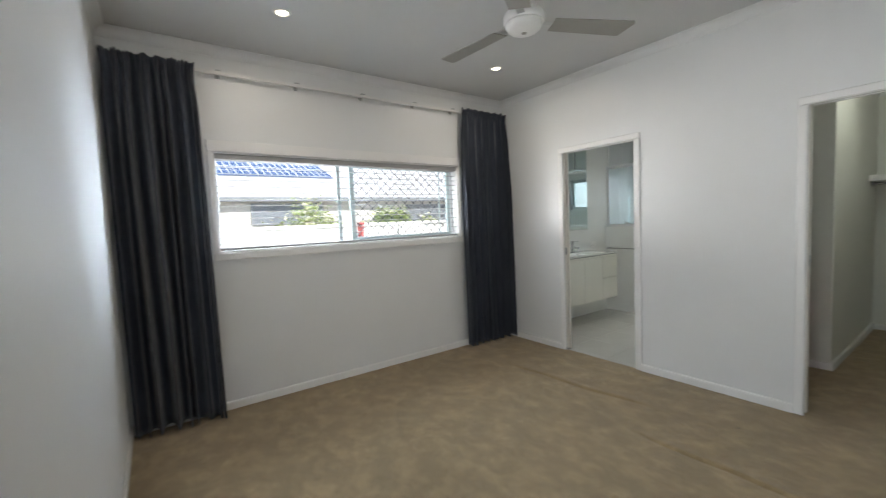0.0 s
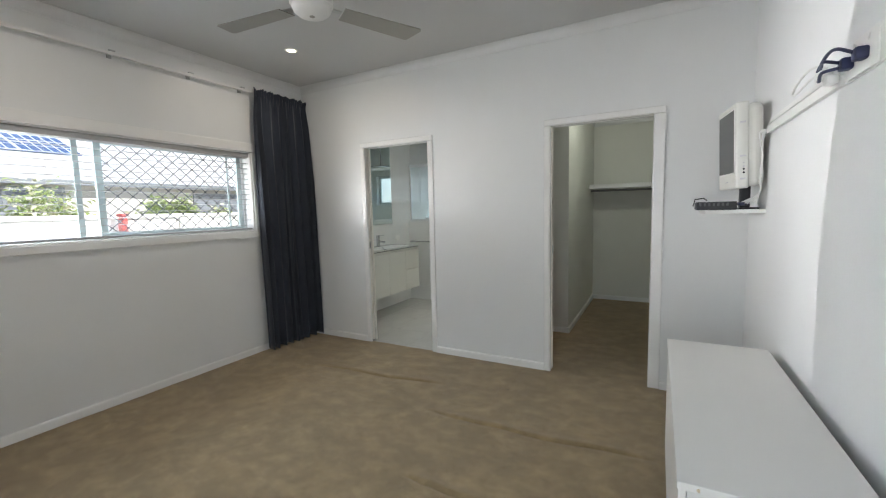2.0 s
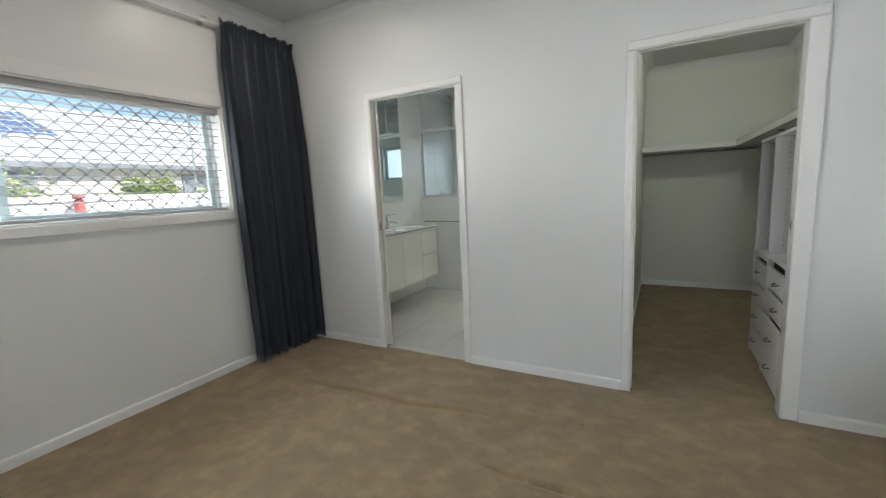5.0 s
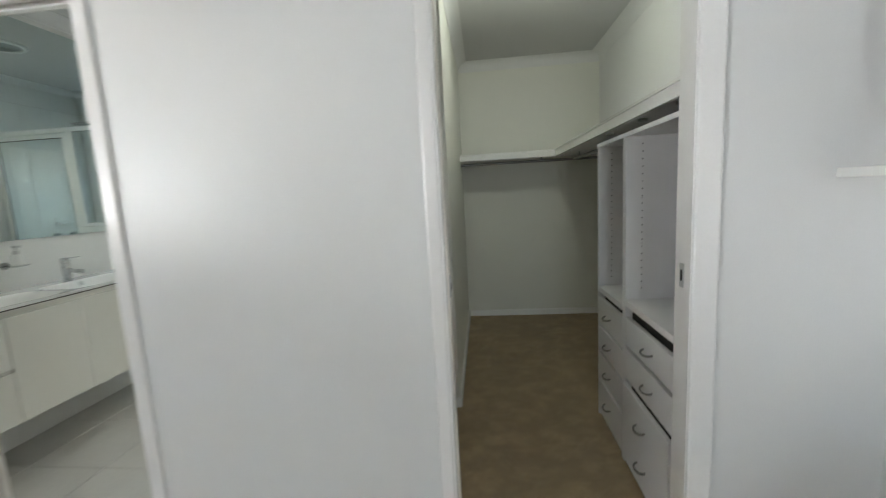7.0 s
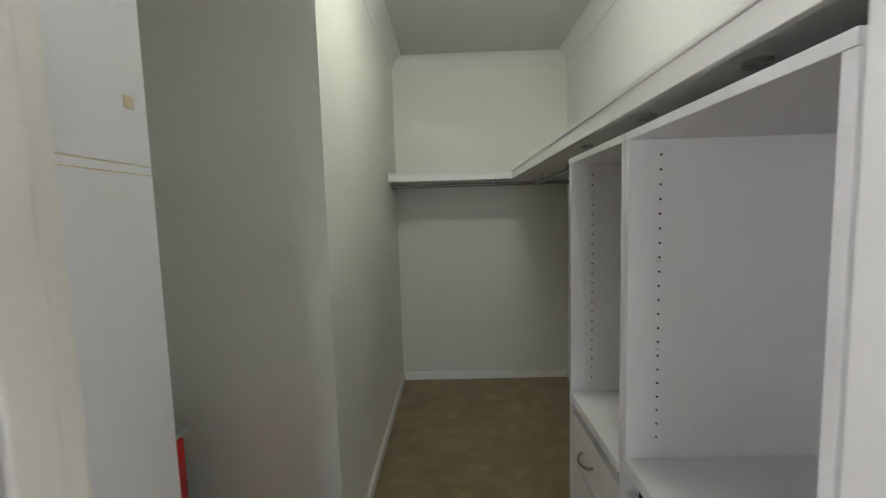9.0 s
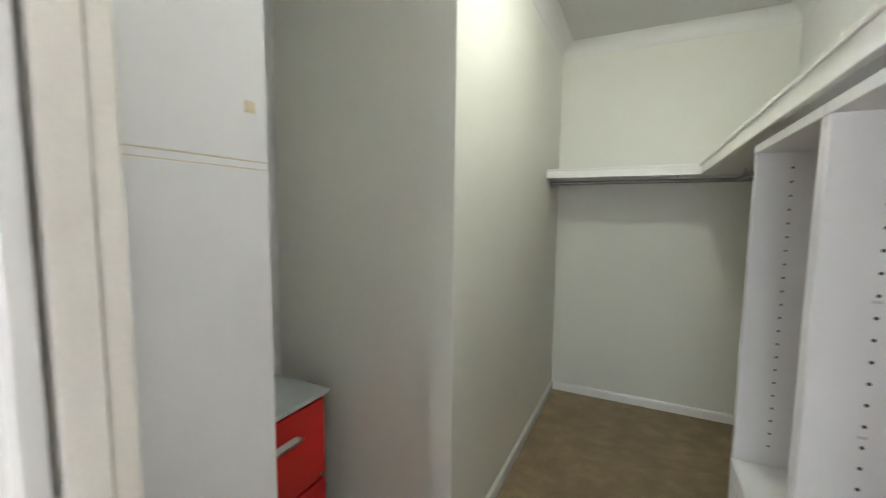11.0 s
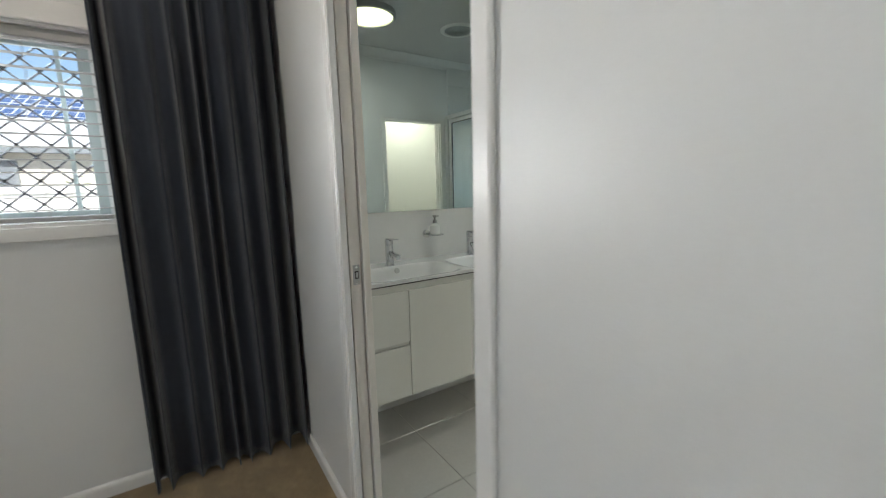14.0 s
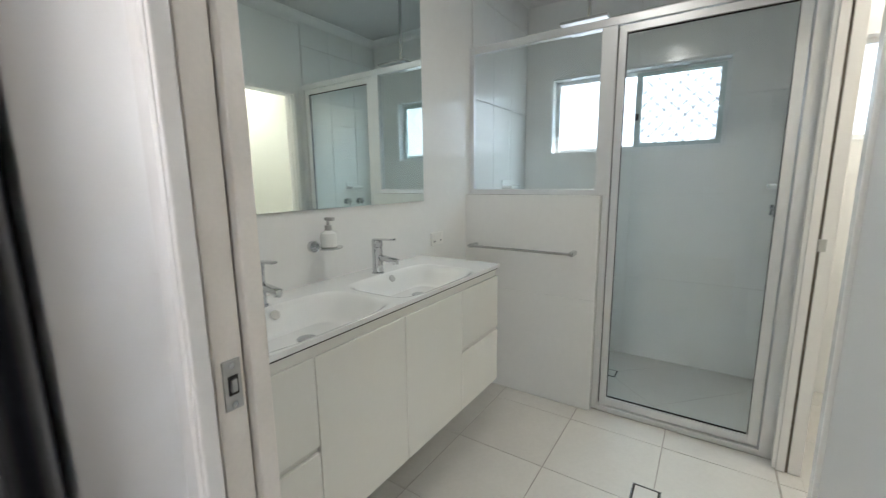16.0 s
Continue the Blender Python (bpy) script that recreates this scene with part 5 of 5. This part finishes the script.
part("rim", lathe(bmesh.new(), [(0.19, 0.0), (0.20, -0.004), (0.20, -0.040), (0.192, -0.046), (0.180, -0.044), (0.178, -0.034)], (4.34, 2.50, CT), 40, True), SATIN, oy, "", True)
part("diffuser", lathe(bmesh.new(), [(0.0, -0.062), (0.07, -0.059), (0.13, -0.052), (0.165, -0.042), (0.179, -0.034), (0.179, 0.0)], (4.34, 2.50, CT), 40), LENS_BATH, oy, "glowing frosted diffuser", True)
ev = thing("exhaust_fan", "round white ceiling exhaust fan", "exhaust fan", (5.13, 2.54, CT))
part("ring", lathe(bmesh.new(), [(0.115, -0.004), (0.125, -0.014), (0.148, -0.010), (0.155, 0.0), (0.115, 0.0)], (5.13, 2.54, CT), 40, True), PLASTICW, ev, "", True)
for k in range(7):
    part("louvre_ring", lathe(bmesh.new(), [(0.014 + 0.0145 * k, -0.012), (0.022 + 0.0145 * k, -0.010), (0.022 + 0.0145 * k, -0.007), (0.014 + 0.0145 * k, -0.009)], (5.13, 2.54, CT), 32, True), GREYLID, ev, "", True)
part("grille_back", lathe(bmesh.new(), [(0.0, -0.006), (0.116, -0.006), (0.116, 0.0), (0.0, 0.0)], (5.13, 2.54, CT), 32), GREYLID, ev)

# doorway to the toilet
wc = thing("door_3", "cream doorway to the toilet, sliding door open", "doorway", ((WCX0 + WCX1) / 2, BS, 0), "", "structure")
part("architrave", blocks((WCX0 - 0.045, WCX0, BS - 0.002, BS + 0.014, 0, 2.0), b=0.004), TRIM, wc)
part("architrave", blocks((WCX1, WCX1 + 0.018, BS - 0.002, BS + 0.012, 0, 2.0), b=0.003), TRIM, wc)
part("architrave", blocks((WCX0 - 0.045, WCX1 + 0.018, BS - 0.002, BS + 0.014, 2.0, 2.022), b=0.004), TRIM, wc)
part("jamb", blocks((WCX1 - 0.012, WCX1 + 0.002, BS - 0.034, BS - 0.003, 0, 2.0), b=0.002), TRIM, wc)
part("jamb", blocks((WCX1 - 0.012, WCX1 + 0.002, BS - 0.088, BS - 0.044, 0, 2.0), b=0.002), TRIM, wc)
# Brown strip coloured to read as the shaded pocket gap.
part("pocket_shade_strip", blocks((WCX1 - 0.003, WCX1 + 0.001, BS - 0.045, BS - 0.033, 0, 2.0)), BARK, wc, "brown strip in place of the sliding door's shaded slot")
part("strike_plate", blocks((WCX1 - 0.016, WCX1 - 0.012, BS - 0.06, BS - 0.035, 1.0, 1.05), b=0.001), SATIN, wc)
rh = thing("toilet_roll_holder", "small toilet roll on a chrome holder", "toilet roll", (BE, 1.54, 0.60))
part("wall_plate", blocks((BE - 0.012, BE, 1.515, 1.565, 0.60, 0.65), b=0.003), CHROME, rh)
part("roll", rod(bmesh.new(), (BE - 0.06, 1.49, 0.60), (BE - 0.06, 1.59, 0.60), 0.045, seg=24), PLASTICW, rh, "white paper roll", True)

# ---- outside ----
structure("ground", blocks((-400, 400, -400, 400, -0.75, -0.42)), CONCRETE, "pale paving and ground outside", category="ground")
fence = thing("garden_wall", "sunlit cream painted block wall", "wall", (3, 6.3, -0.42))
part("wall_body", blocks((-14, 20, 6.25, 6.40, -0.42, 1.36)), FENCE, fence)
part("capping", blocks((-14, 20, 6.22, 6.43, 1.36, 1.42), b=0.006), FENCE, fence)
for k in range(12):
    xx = -13 + 2.8 * k
    part("pier", blocks((xx - 0.2, xx + 0.2, 6.19, 6.25, -0.42, 1.36), b=0.006), FENCE, fence)

house = thing("neighbour_house", "low cream house with a grey sheet roof", "house", (4, 14, -0.42))
part("wall", blocks((-12, 22, 12.0, 12.2, -0.42, 2.25)), HOUSEWALL, house)
bm = bmesh.new()
prof = [(11.75, 2.21), (11.75, 2.26), (17.0, 4.35), (22.25, 2.26), (22.25, 2.21), (17.0, 4.28)]
ends = [[bm.verts.new((xx, y, z)) for y, z in prof] for xx in (-13, 23)]
for i in range(6):
    bm.faces.new((ends[0][i], ends[0][(i + 1) % 6], ends[1][(i + 1) % 6], ends[1][i]))
bmesh.ops.recalc_face_normals(bm, faces=bm.faces[:])
roof = part("roof", bm, ROOF, house, "pale grey metal roof")
ribs = bmesh.new()
for k in range(95):
    xx = -12.8 + 0.378 * k
    rod(ribs, (xx, 11.77, 2.268), (xx, 16.95, 4.345), 0.012, seg=4)
part("roof_ribs", ribs, ROOF, roof)
part("gutter", blocks((-13, 23, 11.66, 11.77, 2.14, 2.26), b=0.01), FASCIA, house, "dark grey gutter")
part("soffit", blocks((-13, 23, 11.77, 12.0, 2.19, 2.205)), HOUSEWALL, house)
for xa, xb, za, zb in ((2.3, 4.3, 1.5, 2.1), (-1.0, 0.6, 1.5, 2.05), (7.2, 9.2, 1.45, 2.05)):
    w = part("window", blocks((xa, xb, 11.96, 11.995, za, zb)), DARKWIN, house, "dark window in shade")
    part("frame", blocks((xa, xb, 11.94, 11.96, za, za + 0.05), (xa, xb, 11.94, 11.96, zb - 0.05, zb), (xa, xa + 0.05, 11.94, 11.96, za + 0.05, zb - 0.05), (xb - 0.05, xb, 11.94, 11.96, za + 0.05, zb - 0.05), ((xa + xb) / 2 - 0.025, (xa + xb) / 2 + 0.025, 11.94, 11.96, za + 0.05, zb - 0.05)), FASCIA, w)
slope = math.atan2(4.35 - 2.26, 17.0 - 11.75)
for r in range(2):
    for c in range(9):
        panel = part("solar_panel", bmesh.new(), SOLAR, house)
        bm = bmesh.new()
        lx, ly = -5.6 + c * 1.22, 2.1 + r * 1.05
        q = Matrix.Translation((0, 11.75, 2.26)) @ Matrix.Rotation(slope, 4, "X")
        box(bm, lx, lx + 1.18, ly, ly + 1.0, 0.03, 0.065)
        bmesh.ops.transform(bm, matrix=q, verts=bm.verts[:])
        bm.to_mesh(panel.data)
        bm.free()
        lines = bmesh.new()
        for k in range(7):
            xx = lx + 1.18 * k / 6
            box(lines, xx - 0.012, xx + 0.012, ly, ly + 1.0, 0.0655, 0.069)
        for k in range(3):
            yy = ly + 0.5 * k
            box(lines, lx, lx + 1.18, yy - 0.010, yy + 0.010, 0.0655, 0.069)
        bmesh.ops.transform(lines, matrix=q, verts=lines.verts[:])
        part("cell_lines", lines, WINWHITE, panel)


def shrub(label, x, y, z0, height, width, seed, blossom):
    """Stems with a loose crown of many small leaves."""
    rnd = random.Random(seed)
    root = thing("shrub", label, "shrub", (x, y, z0), "garden shrubs")
    stems = bmesh.new()
    tips = []
    for k in range(9):
        a = rnd.uniform(0, 6.28)
        r = width * rnd.uniform(0.15, 0.5)
        tip = Vector((x + r * math.cos(a), y + 0.6 * r * math.sin(a), z0 + height * rnd.uniform(0.62, 0.97)))
        rod(stems, (x + 0.05 * math.cos(a), y + 0.05 * math.sin(a), z0), tip, 0.03, 0.008, 6)
        tips.append(tip)
    part("stems", stems, BARK, root)
    for name, mat, count in (("leaves", LEAF, 2600), ("blossoms", BLOSSOM, blossom)):
        bm = bmesh.new()
        for _ in range(count):
            tip = rnd.choice(tips)
            p = tip + Vector((rnd.gauss(0, 0.13), rnd.gauss(0, 0.12), rnd.gauss(-0.06, 0.13))) * width
            q = pose(*p, rnd.uniform(-50, 50), rnd.uniform(-50, 50), rnd.uniform(0, 360))
            ln, wd = (rnd.uniform(0.03, 0.065), rnd.uniform(0.014, 0.028)) if name == "leaves" else (rnd.uniform(0.04, 0.07), rnd.uniform(0.03, 0.05))
            vs = [bm.verts.new(q @ Vector(c)) for c in ((-ln, 0, 0), (0, -wd, 0.012), (ln, 0, -0.01), (0, wd, 0.012))]
            bm.faces.new(vs)
        tagged(part(name, bm, mat, root), kind="stuff")
    return root


shrub("leafy green shrub with pale blossoms over the garden wall", 2.62, 8.2, -0.42, 2.18, 1.2, 1, 900)
shrub("pale flowering low shrub over the garden wall", 3.5, 8.0, -0.42, 1.86, 0.7, 4, 900)
shrub("bright green rounded garden shrub over the garden wall", 4.55, 8.2, -0.42, 2.32, 0.7, 2, 30)
shrub("pale flowering low shrub over the garden wall", 5.6, 8.1, -0.42, 1.84, 0.8, 7, 800)
bin_ = thing("red_bin", "red plastic bin by the garden wall", "bin", (2.81, 6.09, -0.42))
part("tub", blocks((2.79, 2.865, 6.02, 6.16, -0.42, 1.39), b=0.03), BINRED, bin_)
part("lid", blocks((2.785, 2.872, 6.01, 6.17, 1.39, 1.43), b=0.02), BINRED, bin_)

# Glowing sheet added in place of the bright outdoors.
structure("backdrop", blocks((9.0, 9.05, 0.4, 4.2, -0.4, 4.0)), BACKDROP_GLOW, "plain glowing sheet outside the bathroom windows", category="backdrop")

# ---- tiles ----
PITCH, GX0, GY0 = 0.445, 4.874, 2.639
tile_floor = thing("bath_floor", "large pale porcelain floor tiles with grey joints", "tiled floor", (4.9, 2.5, 0), "", "structure")
TILES = {}


def tile_piece(name, parent, mat, x0, x1, y0, y1, z0, z1):
    """One tile; tiles of one size share their mesh."""
    key = (mat.name, round(x1 - x0, 3), round(y1 - y0, 3), round(z1 - z0, 3))
    if key not in TILES:
        bm = bmesh.new()
        box(bm, -(x1 - x0) / 2, (x1 - x0) / 2, -(y1 - y0) / 2, (y1 - y0) / 2, -(z1 - z0) / 2, (z1 - z0) / 2, b=0.0012, seg=1)
        me = bpy.data.meshes.new(name)
        bm.to_mesh(me)
        bm.free()
        me.materials.append(mat)
        TILES[key] = me
    ob = new(name, TILES[key])
    ob.parent = parent
    if parent.name in OFFSETS:
        ob.matrix_parent_inverse = Matrix.Translation(-OFFSETS[parent.name])
    ob.location = ((x0 + x1) / 2, (y0 + y1) / 2, (z0 + z1) / 2)
    return ob


def floor_tiles(ax, bx, ay, by):
    i0, i1 = math.floor((ax - GX0) / PITCH), math.ceil((bx - GX0) / PITCH)
    j0, j1 = math.floor((ay - GY0) / PITCH), math.ceil((by - GY0) / PITCH)
    for i in range(i0, i1):
        for j in range(j0, j1):
            x0, x1 = max(ax, GX0 + i * PITCH + 0.0018), min(bx, GX0 + (i + 1) * PITCH - 0.0018)
            y0, y1 = max(ay, GY0 + j * PITCH + 0.0018), min(by, GY0 + (j + 1) * PITCH - 0.0018)
            if x1 - x0 > 0.01 and y1 - y0 > 0.01:
                tile_piece("tile", tile_floor, TILE, x0, x1, y0, y1, -0.008, 0.0)


floor_tiles(3.497, E2, D1A + 0.004, D1B - 0.012)
floor_tiles(E2, 5.49, BS, BN)
tile_piece("tile", tile_floor, TILE, 5.55, BE, BS, BN, -0.008, 0.0)
floor_tiles(WCX0, WCX1 - 0.012, BS - 0.09, BS)
floor_tiles(NIB + 0.1, BE, CN + 0.1, BS - 0.09)

for (xa, ya), (xb, yb) in (((5.945, 2.525), (5.56, 2.13)), ((5.70, 2.277), (6.18, 1.82)), ((6.055, 2.525), (6.36, 2.20)), ((5.945, 2.635), (5.60, 2.98)), ((6.055, 2.635), (6.36, 2.95))):
    d = Vector((xb - xa, yb - ya, 0))
    bm = bmesh.new()
    box(bm, -d.length / 2, d.length / 2, -0.0012, 0.0012, -0.002, 0.0006)
    bmesh.ops.transform(bm, matrix=pose((xa + xb) / 2, (ya + yb) / 2, 0, 0, 0, math.degrees(math.atan2(d.y, d.x))), verts=bm.verts[:])
    part("fall_joint", bm, GROUT, tile_floor, "thin diagonal joint in the shower floor")

wall_tiling = thing("shower_tiling", "tall white wall tiles with fine joints in the shower", "wall tiles", (5.9, 2.5, 0), "", "structure")
bed = part("tile_bed", blocks((5.53, BE, BN - 0.003, BN - 0.0005, 0, CT), (5.53, BE, BS + 0.0005, BS + 0.003, 0, CT)), WALLGROUT, wall_tiling)
for k in range(3):
    xa, xb = 5.53 + 0.287 * k + 0.001, 5.53 + 0.287 * (k + 1) - 0.001
    for r in range(5):
        za, zb = 0.6 * r + 0.001, min(CT, 0.6 * (r + 1) - 0.001)
        if zb - za > 0.05:
            tile_piece("wall_tile", wall_tiling, WALLTILE, xa, xb, BN - 0.0085, BN - 0.003, za, zb)
            tile_piece("wall_tile", wall_tiling, WALLTILE, xa, xb, BS + 0.003, BS + 0.0085, za, zb)
part("tile_bed", blocks((BE - 0.003, BE - 0.0005, BS + 0.01, SY0, 0, CT), (BE - 0.003, BE - 0.0005, SY1, BN - 0.01, 0, CT), (BE - 0.003, BE - 0.0005, SY0, SY1, 0, SZ0), (BE - 0.003, BE - 0.0005, SY0, SY1, SZ1, CT)), WALLGROUT, wall_tiling)
yy = BS + 0.01
while yy < BN - 0.02:
    yb = min(yy + 0.81, BN - 0.01)
    for r in range(5):
        za, zb = 0.6 * r + 0.001, min(CT, 0.6 * (r + 1) - 0.001)
        if zb - za < 0.05:
            continue
        spans = [(yy + 0.001, yb - 0.001, za, zb)]
        if zb > SZ0 and za < SZ1:
            spans = []
            if za < SZ0:
                spans.append((yy + 0.001, yb - 0.001, za, SZ0))
            if zb > SZ1:
                spans.append((yy + 0.001, yb - 0.001, SZ1, zb))
            if yy < SY0:
                spans.append((yy + 0.001, min(yb - 0.001, SY0), max(za, SZ0), min(zb, SZ1)))
            if yb > SY1:
                spans.append((max(yy + 0.001, SY1), yb - 0.001, max(za, SZ0), min(zb, SZ1)))
        for a, c, e, f in spans:
            if c - a > 0.01 and f - e > 0.01:
                tile_piece("wall_tile", wall_tiling, WALLTILE, BE - 0.0085, BE - 0.003, a, c, e, f)
    yy += 0.81

hw = thing("half_wall_tiling", "white wall tiles on the half wall", "wall tiles", (HX0, 2.9, 0), "", "structure")
for r in range(2):
    za, zb = 0.645 * r + 0.001, min(HZ, 0.645 * (r + 1) - 0.0005)
    tile_piece("wall_tile", hw, WALLTILE, HX0, HX0 + 0.0055, HY, BN - 0.0005, za, zb)
